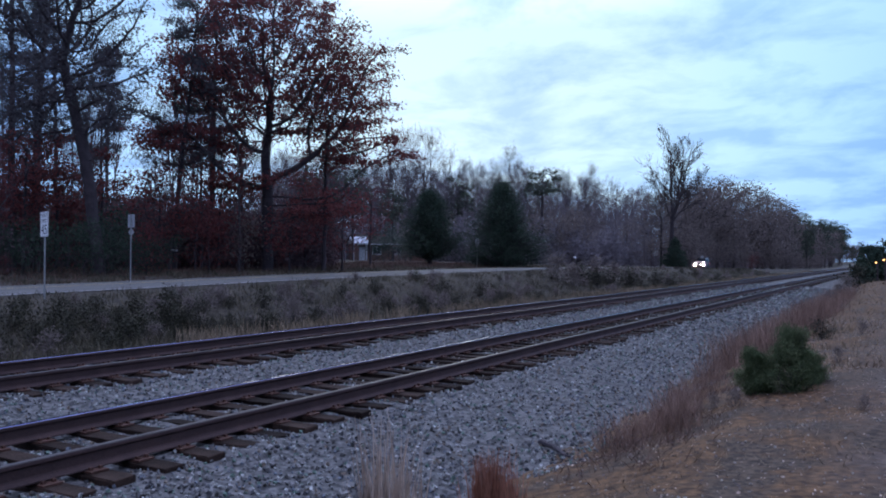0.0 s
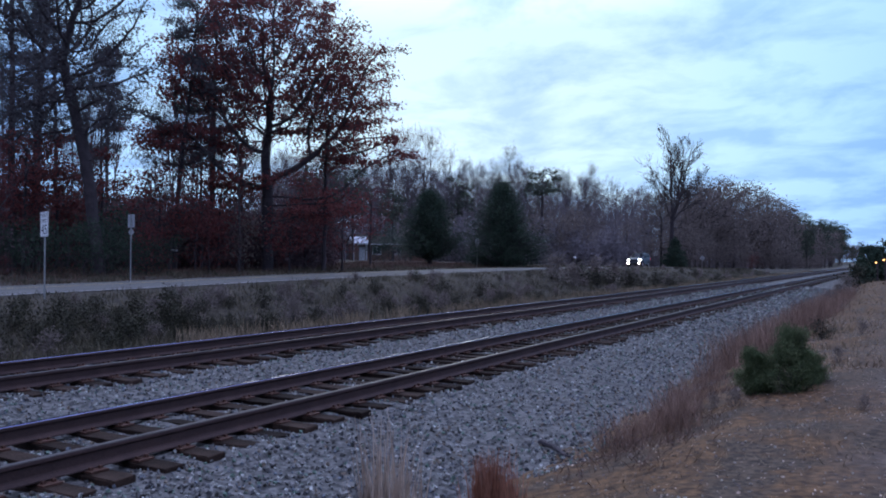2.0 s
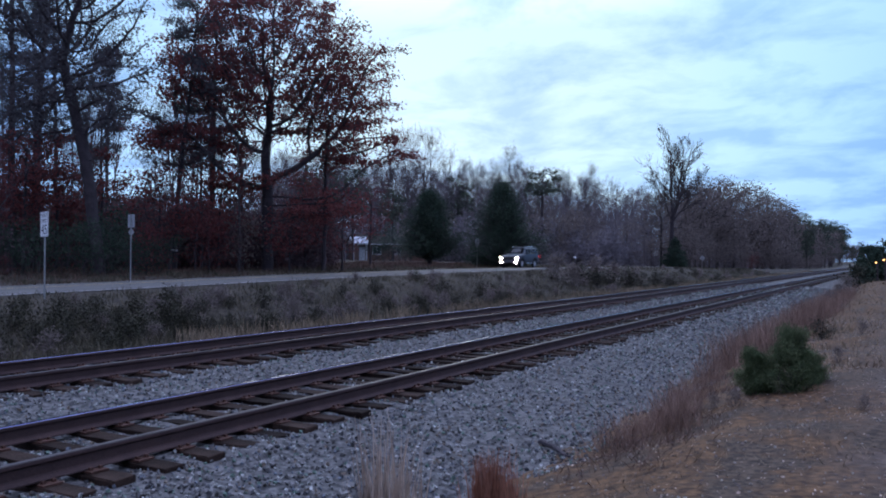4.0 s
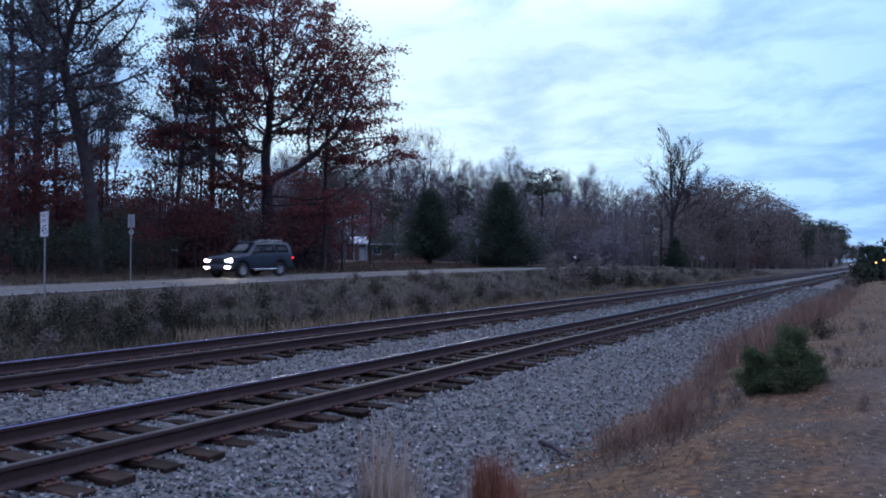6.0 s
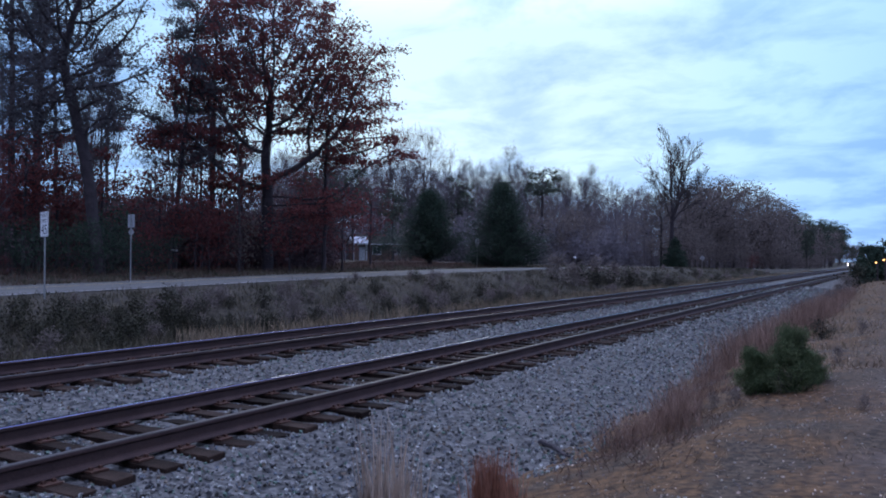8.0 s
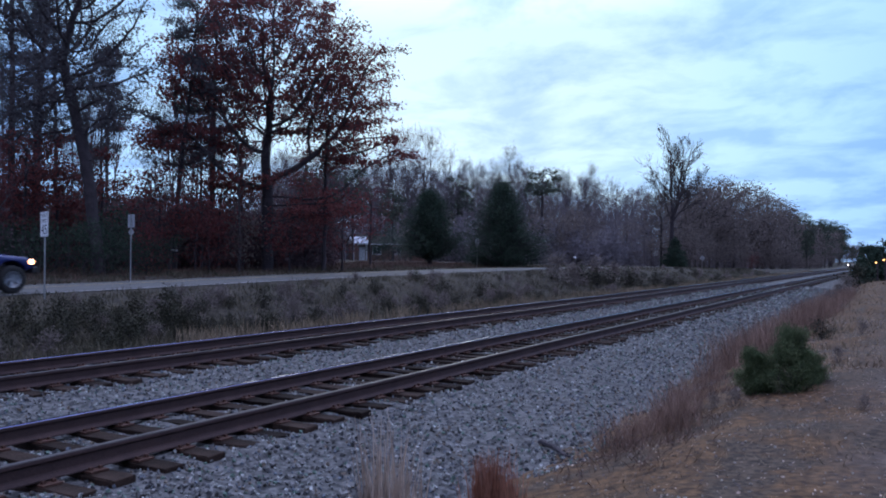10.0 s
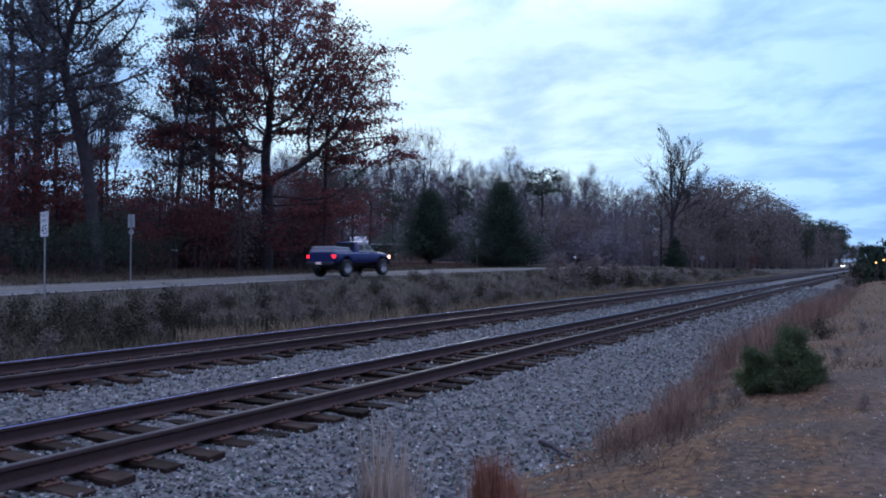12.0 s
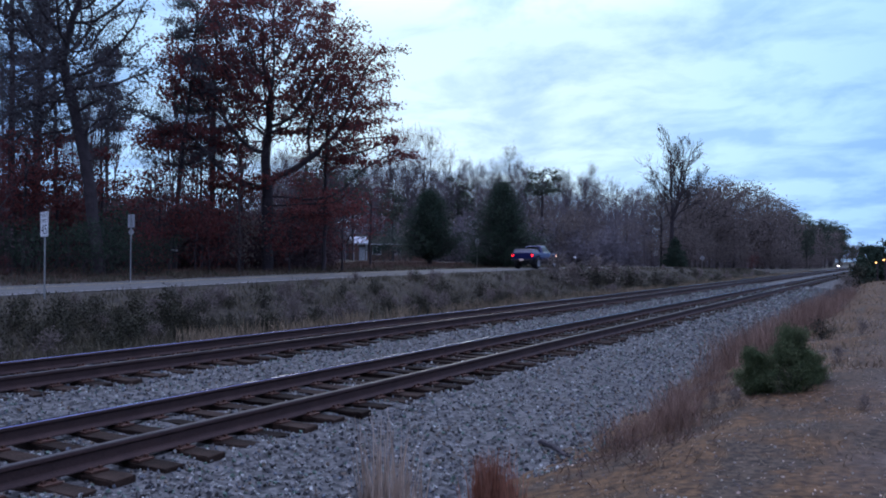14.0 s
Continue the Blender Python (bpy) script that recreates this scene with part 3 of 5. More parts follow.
def crown_points(g, lobes, plates, per, wide, thin):
    """Flat sprays of growing points spread through the lobes (x, y, z, rx, ry, rz) of a crown."""
    lb = np.array(lobes, float)
    vol = (lb[:, 3] * lb[:, 4] * lb[:, 5]) ** 0.7
    k = g.choice(len(lb), plates, p=vol / vol.sum())
    d = g.normal(size=(plates, 3))
    d /= np.linalg.norm(d, axis=1, keepdims=True)
    c = lb[k, :3] + d * lb[k, 3:] * (g.random(plates) ** 0.36)[:, None]
    c = np.repeat(c, per, 0)
    return c + g.normal(size=c.shape) * (wide, wide, thin)


def grow(g, start, points, step, kill, reach, wander=0.1, rounds=140):
    """Branches that grow towards the points and fork between them: nodes and their parents."""
    nodes, par = [np.array(p, float) for p in start], list(range(-1, len(start) - 1))
    heads = [np.array((0.0, 0.0, 1.0))] * len(nodes)
    first = np.array(nodes)
    dist = np.linalg.norm(points[:, None] - first[None], axis=2)
    near, best = dist.argmin(1), dist.min(1)
    for _ in range(rounds):
        ok = best < reach
        if not ok.any():
            reach *= 1.4
            if reach > 60:
                break
            continue
        here = np.array(nodes)
        way = points[ok] - here[near[ok]]
        way /= np.linalg.norm(way, axis=1, keepdims=True) + 1e-9
        ids, inv = np.unique(near[ok], return_inverse=True)
        acc = np.zeros((len(ids), 3))
        np.add.at(acc, inv, way)
        acc /= np.linalg.norm(acc, axis=1, keepdims=True) + 1e-9
        acc += np.array(heads)[ids] * 0.3 + g.normal(size=acc.shape) * wander
        acc /= np.linalg.norm(acc, axis=1, keepdims=True) + 1e-9
        fresh = here[ids] + acc * step
        k0 = len(nodes)
        nodes += list(fresh)
        heads += list(acc)
        par += list(ids)
        d = np.linalg.norm(points[:, None] - fresh[None], axis=2)
        j = d.argmin(1)
        m = d[np.arange(len(points)), j]
        closer = m < best
        best = np.where(closer, m, best)
        near = np.where(closer, k0 + j, near)
        forks = np.bincount(par[1:], minlength=len(nodes))
        left = (best > kill) & (forks[near] < 3)
        points, best, near = points[left], best[left], near[left]
        if not len(points):
            break
    return np.array(nodes), np.array(par)


def vase_tree(name, label, seed, m, fork, r0, limbs, bark):
    """A leafless tree: a trunk that parts into rising limbs (lean x, lean y, length), each forking into twigs."""
    rng = random.Random(seed)
    segs = [((0, 0, -0.3), (fork[0] * 0.4, fork[1] * 0.4, fork[2] * 0.5), r0 * 1.2, r0), ((fork[0] * 0.4, fork[1] * 0.4, fork[2] * 0.5), fork, r0, r0 * 0.8)]
    for lx, ly, length in limbs:
        part_of, _ = skeleton(rng, length, r0 * 0.5 * (length / 17), 3, 0.22, (2, 2, 2, 1), ((20, 42), (20, 45), (20, 50), (20, 50)), (0.34, 0.5, 0.55), 0.10, 0.09, (lx, ly), 9, 0.032)
        segs += [(np.add(p, fork), np.add(q, fork), a, b) for p, q, a, b in part_of]
    t = thing(name, m, label, "tree")
    part("trunk", mesh_np("trunk", *tubes(segs, 4), bark, True), None, t)
    return t


def grown_tree(name, label, seed, m, fork, r0, lobes, bark, leaf=None, plates=60, per=14, wide=0.8, thin=0.25, step=0.38, kill=0.5, reach=5.0, leaves=8, rad=0.3, flat=0.5, leaf_size=0.11,
               leaf_long=1.5, rmin=0.012, sides=5, group="", keep=1.0, wander=0.1, leader=None, category="tree"):
    """A tree grown into its crown: a trunk up to the fork, limbs that part towards the lobes, leaves on the thin ends."""
    g = np.random.default_rng(seed)
    ends = [(0, 0, -0.25), fork] + ([leader] if leader else [])
    start = []
    for p, q in zip(ends, ends[1:]):
        n = max(2, int(np.linalg.norm(np.subtract(q, p)) / (step * 1.5)))
        start += [np.array(p) + (np.subtract(q, p)) * i / n + (g.normal(size=3) * (0.025, 0.025, 0) if i else 0) for i in range(n)]
    start.append(np.array(ends[-1]))
    P, par = grow(g, start, crown_points(g, lobes, plates, per, wide, thin), step, kill, reach, wander)
    n = len(P)
    area, kids = np.zeros(n), np.zeros(n, int)
    for i in range(n - 1, 0, -1):
        if kids[i] == 0:
            area[i] = 1.0
        area[par[i]] += area[i]
        kids[par[i]] += 1
    r = area ** (1 / 2.3)
    # the trunk also thickens towards the ground
    r = np.maximum(rmin, r0 * r / r[0])
    r[0] *= 1.25
    i = np.arange(1, n)
    segs = list(zip(P[par[i]], P[i], np.minimum(r[par[i]], r[i] * 1.4), r[i]))
    t = thing(name, m, label, category, group)
    part("trunk", mesh_np("trunk", *tubes(segs, sides), bark, True), None, t)
    if leaf is not None:
        tips = P[(area <= 3) & (np.arange(n) >= len(start))]
        tips = tips[g.random(len(tips)) < keep]
        part("crown", mesh_np("crown", *cards(around(tips, leaves, rad, flat, g), leaf_size, g, 0.0, leaf_long), leaf), None, t)
    return t


VIEWED = radians(-60.5)
# the great russet oak beside the road: forks low, layered crown wider on the open side
OAK_LOBES = [(0.3, 0, 15.6, 4.6, 4.0, 3.4), (4.6, -0.5, 13.0, 2.9, 3.0, 2.4), (6.4, 0, 7.9, 3.0, 2.6, 1.1), (5.2, 0.5, 10.4, 3.0, 3.0, 1.3), (0.8, 0, 11.0, 3.6, 4.0, 2.0),
             (-3.6, 0, 12.6, 3.2, 3.4, 2.6), (-4.6, 0, 8.4, 3.0, 3.0, 1.3), (-0.3, -1.5, 5.6, 3.4, 2.5, 0.6), (3.4, -0.5, 4.4, 1.8, 2.0, 0.8)]
grown_tree("oak_tree", "tall oak holding dark russet autumn leaves beside the road", 21, ground_at(39.64, 35.55, 0, VIEWED), (0.0, 0, 6.0), 0.40, OAK_LOBES, BARK, LEAF_RED,
           plates=270, per=12, wide=0.8, thin=0.2, step=0.36, kill=0.5, leaves=19, rad=0.32, flat=0.42, leaf_size=0.125, rmin=0.014)
grown_tree("oak_tree", "slender oak with dark russet leaves at the wood's edge", 33, ground_at(40.75, 41.73, 0, VIEWED), (0.1, 0, 5.5), 0.2,
           [(0, 0, 13.5, 3.2, 3, 4.6), (-1.5, 0, 8.5, 3.6, 3, 1.8), (0.5, 0, 17.0, 1.8, 2, 2.2)], BARK, LEAF_RED, plates=82, per=13, wide=0.7, thin=0.2, leaves=17, rad=0.34, flat=0.42, leaf_size=0.125,
           leader=(0.2, 0, 13.0))
grown_tree("oak_tree", "slender oak with dark russet leaves at the wood's edge", 35, ground_at(43.04, 33.59, 0, VIEWED), (0.1, 0, 4.2), 0.15,
           [(0.3, 0, 9.6, 2.2, 2.2, 3.2), (0.4, 0, 4.2, 1.7, 1.7, 1.4)], BARK, LEAF_RED, plates=42, per=12, wide=0.6, thin=0.2, leaves=17, rad=0.33, flat=0.42, leaf_size=0.12, leader=(0.2, 0, 9.0))
grown_tree("oak_tree", "slender oak with thin russet leaves", 37, ground_at(57.82, 39.97, 0, VIEWED), (0, 0, 2.4), 0.11, [(0, 0, 5.6, 1.7, 1.7, 2.8)], BARK, LEAF_RED,
           plates=30, per=9, wide=0.5, thin=0.3, leaves=9, rad=0.3, flat=0.6, leaf_size=0.09, leader=(0.1, 0, 5.5))
for i, (x, y, h) in enumerate(((35.19, 37.33, 5.0), (39.6, 33.6, 4.2), (45.28, 33.70, 5.5), (47.16, 38.51, 9.0), (46.25, 44.18, 14.0), (33.5, 38.6, 6.5), (31.0, 40.6, 8.0), (38.2, 38.4, 7.5), (26.6, 41.2, 9.0), (29.1, 46.2, 9.0), (29.7, 45.0, 7.0), (29.1, 42.0, 7.5), (27.0, 44.0, 8.0))):
    grown_tree("oak_tree", "young oak with dark russet leaves under taller trees", 400 + i, ground_at(x, y), (0, 0, h * 0.25), 0.03 + h * 0.008, [(0, 0, h * 0.62, 0.6 + h * 0.16, 0.6 + h * 0.16, h * 0.34)], BARK, LEAF_RED,
               plates=26, per=10, wide=0.55, thin=0.2, leaves=11, rad=0.32, flat=0.42, leaf_size=0.12, leader=(0.1, 0, h * 0.6))
# the great dark tree that leans over the wood, its limbs fanning upwards
LEANING = [(-1.9, 0, 12.2, 3.2, 3.0, 4.2), (-0.6, 0, 16.0, 3.4, 3.0, 3.0), (1.2, 0, 10.6, 1.8, 2.2, 2.6), (-3.6, 0, 9.0, 2.2, 2.4, 1.6)]
grown_tree("leaning_tree", "huge dark tree with a leaning trunk and fine thin foliage", 71, ground_at(27.7, 36.3, 0, VIEWED), (-0.8, 0, 6.0), 0.33, LEANING, BARK, LEAF_DUSK,
           plates=105, per=12, wide=0.6, thin=0.5, step=0.38, kill=0.5, leaves=14, rad=0.34, flat=0.7, leaf_size=0.08, leaf_long=2.8, rmin=0.016, leader=(-2.1, 0, 11.5))
grown_tree("leaning_tree", "tall dark tree with fine thin foliage deeper in the wood", 72, ground_at(30.5, 46.5, 0, VIEWED), (0.3, 0, 6.5), 0.24, [(0, 0, 13.5, 3.4, 3.0, 5.0), (0.8, 0, 18.0, 3.0, 3.0, 3.4)], BARK, LEAF_DUSK,
           plates=64, per=10, wide=0.6, thin=0.4, leaves=7, rad=0.36, flat=0.7, leaf_size=0.08, leaf_long=2.8, leader=(0.5, 0, 12.0))
# pines and bare trunks of the wood on the far side of the road
needle_tree("pine_tree", "tall slim pine with tufted needles and a bare lower trunk", 5, 19.5, 0.17, ground_at(35.29, 39.20), 0.32, 3.5, per=11, whorls=12, tuft=0.27, leaf=LEAF_DUSK, droop=0.05)
needle_tree("pine_tree", "tall dark pine with a bare lower trunk", 7, 24, 0.27, ground_at(28.48, 45.15), 0.42, 2.8, per=9, whorls=11, tuft=0.30, leaf=LEAF_DUSK)
needle_tree("pine_tree", "tall dark pine with a bare lower trunk", 8, 23, 0.20, ground_at(35.45, 51.11), 0.40, 2.8, per=10, whorls=12, tuft=0.30, leaf=LEAF_DUSK)
needle_tree("pine_tree", "slim pine with sparse dark needles", 9, 17, 0.15, ground_at(41.2, 53.2), 0.48, 2.2, per=12, whorls=10, leaf=LEAF_DUSK)
needle_tree("pine_tree", "slim pine with sparse dark needles", 10, 22, 0.2, ground_at(40.87, 61.86), 0.40, 3.4, per=12, whorls=14, leaf=LEAF_DUSK)

# bare woodland: a few grown shapes, repeated with other turns and sizes
rng = random.Random(77)
BARE = [tree("bare_tree", "leafless grey winter tree in the wood", 100 + i, 16, 0.17, ground_at(*p), BARK_GREY, TWIG, per=2, rad=0.35, leaf_size=0.03, leaf_long=22, rmin=0.016, flat=1.0, levels=3,
             clear=0.32, kids=(2, 2, 1, 1), spread=((22, 48), (20, 45), (20, 50), (20, 50)), ratio=(0.34, 0.5, 0.55, 0.5), up=0.2, wig=0.07, sides=3, group="woodland trees", twig_up=1.0)
        for i, p in enumerate(((81.03, 59.87), (128.06, 78.27), (149.76, 70.36), (166.11, 51.57)))]
BROWN = [grown_tree("brown_tree", "broad tree with thin brown withered leaves in the wood", 120 + i, ground_at(*p), (0, 0, 3.0), 0.24, [(0, 0, 8.4, 4.4, 4.4, 5.4), (1.0, -1.0, 5.0, 4.2, 4.0, 3.6), (-0.6, 0.5, 11.6, 3.0, 3.0, 3.0)], BARK,
                    LEAF_BROWN, plates=120, per=4, wide=0.7, thin=0.4, step=0.8, kill=1.0, leaves=14, rad=0.55, flat=0.8, leaf_size=0.195, rmin=0.02, sides=3, group="woodland trees", leader=(0, 0, 8.0))
         for i, p in enumerate(((223.53, 41.41), (253.69, 38.83), (149.11, 61.34)))]
PINE = [grown_tree("pine_tree", "dark round-topped pine in the distant wood", 140 + i, ground_at(*p, 0, 0, 1.1), (0, 0, c * 15), 0.2, [(0, 0, 15 * (1 + c) / 2, 2.6, 2.6, 15 * (1 - c) / 2)], BARK, LEAF_PINE, plates=int(90 * (1.15 - c)), per=5,
                   wide=0.6, thin=0.25, step=0.5, kill=0.6, leaves=9, rad=0.42, flat=0.6, leaf_size=0.2, leaf_long=2.2, rmin=0.02, sides=3, group="woodland trees", leader=(0.1, 0, 13.5)) for i, (p, c) in
        enumerate((((125.81, 51.75), 0.66), ((361.20, 31.47), 0.2), ((131.97, 71.35), 0.5)))]


def wood(kind, x, y, scale):
    copy_thing(kind, ground_at(x, y, 0, rng.uniform(0, 6.283), scale))


def bearing_spot(deg, d):
    return d * math.cos(radians(deg)), d * math.sin(radians(deg))


# left wood, deep behind the oak
for k in range(20):
    deg, d = rng.uniform(31, 63), rng.uniform(58, 120)
    x, y = bearing_spot(deg, d)
    if y > 40 and not (31 < deg < 38 and d < 128):
        wood(rng.choice(BARE), x, y, rng.uniform(0.7, 1.15) * (0.85 if deg < 45 else 1.05))
for k in range(12):
    deg, d = rng.uniform(37, 61), rng.uniform(46, 62)
    x, y = bearing_spot(deg, d)
    if y > 35:
        wood(rng.choice(BARE), x, y, rng.uniform(0.45, 0.8))
# the wood behind the house and the field, closing the middle distance
for k in range(80):
    deg = rng.uniform(10.5, 42)
    d = rng.uniform(135, 215)
    x, y = bearing_spot(deg, d)
    top = np.interp(deg, [10, 14, 17, 20, 24, 28, 33, 36], [15, 15, 16, 17, 19, 19, 20, 20]) * d / 165
    if y > 38:
        wood(rng.choice(BARE + BARE + BROWN[2:]), x, y, top / 16 * rng.uniform(0.75, 1.0))
# brown trees and pines that line the road towards the far bend
for k in range(46):
    x = 150 + 15 * k ** 0.93 + rng.uniform(-6, 6)
    y = 33.8 + rng.uniform(0, 8)
    h = np.interp(x, [160, 210, 260, 330, 420, 560, 700], [16, 20, 21.5, 23.5, 25, 27, 28])
    wood(rng.choice(BROWN) if x < 330 else rng.choice(PINE[1:2] + BROWN[:1] + PINE[1:2]), x, y, h / 14.8 * rng.uniform(0.86, 1.06))
for x, y, k in ((180, 36.9, 1.36), (191, 38.5, 1.4), (196, 36.4, 1.5), (204, 36.1, 1.58), (222, 37.0, 1.66), (244, 36.0, 1.76), (258, 36.0, 1.7), (270, 36.5, 1.76), (301, 36.8, 1.8), (325, 37.0, 1.78)):
    wood(rng.choice(BROWN), x, y, k)
for x, y, k in ((900, 36, 1.35), (905, 42, 1.45), (915, 48, 1.5), (935, 33, 1.3), (945, 52, 1.4), (960, 40, 1.4), (965, 26, 1.25), (980, 16, 1.2)):
    wood(BROWN[0], x, y, k)
for x, y, h in ((700, 42, 24), (760, 45, 26), (850, 46, 24), (900, 36, 15), (950, 30, 16), (1000, 22, 18), (940, 18, 13), (640, 20.0, 13), (670, 41.0, 14), (820, 16.5, 17)):
    wood(PINE[1], x, y, h / 15)
# trees across the far end of the line
for k in range(24):
    wood(rng.choice(PINE[1:2] + BROWN), 980 + rng.uniform(0, 200), -130 + 9 * k + rng.uniform(-4, 4), rng.uniform(1.2, 1.6))
for x, y, k in ((125.84, 78.14, 1.35), (130.30, 78.38, 1.4), (129.63, 75.50, 1.3), (117.82, 76.07, 1.2), (135.29, 75.64, 1.15), (136.40, 63.50, 1.2), (142.03, 63.71, 1.1), (153.56, 53.46, 1.1), (118.52, 78.90, 1.1)):
    wood(rng.choice(BARE), x, y, k)
# dusky evergreens and a bare stand behind the oak and the house
for x, y, k in ((89.7, 64.9, 0.78), (95.5, 70.5, 0.85), (104.5, 68.0, 0.7), (88.0, 70.0, 0.9)):
    wood(PINE[2], x, y, k)
for k in range(26):
    deg, d = rng.uniform(33, 44), rng.uniform(100, 150)
    x, y = bearing_spot(deg, d)
    if deg < 38.5 and d > 128:
        wood(rng.choice(BARE), x, y, d / 130 * rng.uniform(0.75, 1.1))
# the tall bare tree over the bend
vase_tree("bare_tree", "tall spreading leafless tree standing above the wood", 61, ground_at(147.63, 35.48, 0, VIEWED), (0.2, 0, 8.6), 0.44,
          ((0.06, 0.1, 16.0), (0.36, 0.1, 15.0), (0.75, -0.2, 10.5), (-0.32, 0.1, 9.0), (0.12, -0.4, 13.5), (0.2, 0.5, 12.5)), BARK)
# two dark evergreens by the side road
cone_tree("cedar_tree", "dark green cedar with a broad ragged cone", 3, 7.2, 7.6, ground_at(67.27, 39.50), LEAF_CEDAR, 36000, 0.14, 0.085, power=0.62)
cone_tree("cedar_tree", "tall dark green conical cedar reaching the ground", 4, 8.0, 9.6, ground_at(70.77, 33.31), LEAF_CEDAR, 46000, 0.0, 0.085, power=0.85)

cone_tree("cedar_tree", "small dark cedar at the foot of a bare tree", 7, 5.4, 5.0, ground_at(146.6, 34.6), LEAF_CEDAR, 9000, 0.0, 0.14, power=0.6)

# undergrowth below the wood
SHRUBS = [tree("woodland_shrub", lab, 200 + i, 3.2, 0.05, ground_at(*p), BARK, lf, per=5, rad=0.42, leaf_size=0.095, flat=0.8, levels=2, clear=0.0, kids=(2, 1, 1),
               spread=((25, 75), (25, 60)), ratio=(0.6, 0.55), up=0.06, sides=3, group="woodland shrubs") for i, (lab, lf, p) in enumerate((
               ("brown leafless shrub under the trees", LEAF_BROWN, (37.39, 35.48)), ("dark red-leaved shrub under the trees", LEAF_RED, (34.17, 35.08)),
               ("dull green shrub at the wood's edge", LEAF_CEDAR, (28.49, 36.99)), ("dark twiggy shrub under the trees", THICKET, (44.02, 35.94))))]
for k in range(95):
    deg = rng.uniform(30, 64)
    d = rng.uniform(41, 90) if deg > 37 else rng.uniform(72, 128)
    x, y = bearing_spot(deg, d)
    if y > 34.5 and not (31.5 < deg < 36.5 and d > 60):
        wood(rng.choice(SHRUBS[1:2] + SHRUBS[3:] + (SHRUBS[2:3] if deg > 46 else SHRUBS[1:2])), x, y, rng.uniform(0.25, 1.2))
for x, y, k in ((29.4, 37.5, 0.85), (27.95, 37.9, 0.75), (26.7, 38.1, 0.7), (30.6, 37.4, 0.7), (26.0, 39.4, 0.8), (25.4, 40.4, 0.75), (28.7, 36.6, 0.6)):
    wood(SHRUBS[2], x, y, k)
wood(SHRUBS[1], 37.8, 38.8, 0.85)
for x, y, k in ((26.9, 34.9, 0.8), (25.9, 35.2, 0.7), (28.6, 34.8, 0.6), (24.4, 36.6, 0.75), (30.2, 35.2, 0.55)):
    wood(SHRUBS[2], x, y, k)
for k in range(60):
    deg = rng.uniform(8.5, 34)
    d = rng.uniform(128, 170)
    x, y = bearing_spot(deg, d)
    if y > 38:
        wood(rng.choice(SHRUBS[:1]), x, y, rng.uniform(1.2, 2.4))
for k in range(40):
    x = rng.uniform(150, 520)
    wood(rng.choice(SHRUBS[:1]), x, 35.5 + rng.uniform(0, 5), rng.uniform(1.2, 2.6))
for k in range(46):
    wood(rng.choice(SHRUBS[:1]), 152 + 7 * k + rng.uniform(-3, 3), 33.2 + rng.uniform(0, 1.6), rng.uniform(1.3, 2.1))
wood(SHRUBS[1], 147, 21.2, 0.75)


for x, y in ((95.81, 66.24), (92.94, 63.20), (95.90, 64.04), (92.12, 60.58), (90.78, 58.88), (95.41, 60.84), (84.79, 53.23), (88.47, 54.85), (88.94, 66.20)):
    wood(SHRUBS[2] if y > 58 and x < 96 else SHRUBS[0], x, y, rng.uniform(1.0, 1.35))


# far woods behind everything: one mass of trunks and twigs
def far_woods():
    g = np.random.default_rng(9)
    n = 1700
    deg = g.uniform(4, 66, n)
    d = np.where(deg < 42, g.uniform(210, 300, n), g.uniform(118, 150, n))
    h = np.where(deg < 42, np.interp(deg, [8, 18, 22, 30, 36, 42], [20, 20, 23, 26, 27, 21]), np.where(deg < 46, 7.5, 8.5)) * d / np.where(deg < 42, 230, 130) * g.uniform(0.6, 1.1, n)
    x, y = d * np.cos(np.radians(deg)), d * np.sin(np.radians(deg))
    ok = y > 44
    x, y, h = x[ok], y[ok], h[ok]
    z = ground_z(x, y)
    # and the trees that close the far end of the line
    m = 260
    x2 = np.append(g.uniform(1000, 1150, m), g.uniform(165, 800, 420))
    y2 = np.append(g.uniform(-260, 120, m), g.uniform(42, 66, 420))
    x, y, h = np.append(x, x2), np.append(y, y2), np.append(h, np.append(g.uniform(14, 24, m), g.uniform(12, 19, 420)))
    z = np.append(z, ground_z(x2, y2))
    segs = [((a, b, c - 0.3), (a + g.normal() * 0.3, b, c + e), 0.13, 0.03) for a, b, c, e in zip(x, y, z, h)]
    per = 105
    c = np.repeat(np.stack([x, y, z], -1), per, 0)
    hh = np.repeat(h, per)
    f = g.random(len(c)) ** 1.1
    w = np.where(c[:, 0] > 900, 3.0, 1.6)
    c = c + np.stack([g.normal(size=len(c)) * w, g.normal(size=len(c)) * w, f * hh], -1)
    near = np.hypot(c[:, 0], c[:, 1]) < 175
    return (joined("far_woods", [tubes(segs, 3), cards(c[~near], 0.17, g, 0, 9.0, 0.9)], HAZE_TWIG), mesh_np("woodland_thicket", *cards(c[near], 0.13, g, 0, 8.0, 0.7), LEAF_BROWN))


FAR_MESH, THICKET_MESH = far_woods()
stuff("far_woods", FAR_MESH, "leafless far woodland in a haze-tinted mauve-grey", "woodland")
stuff("woodland_thicket", THICKET_MESH, "brown thicket deep in the wood", "woodland")



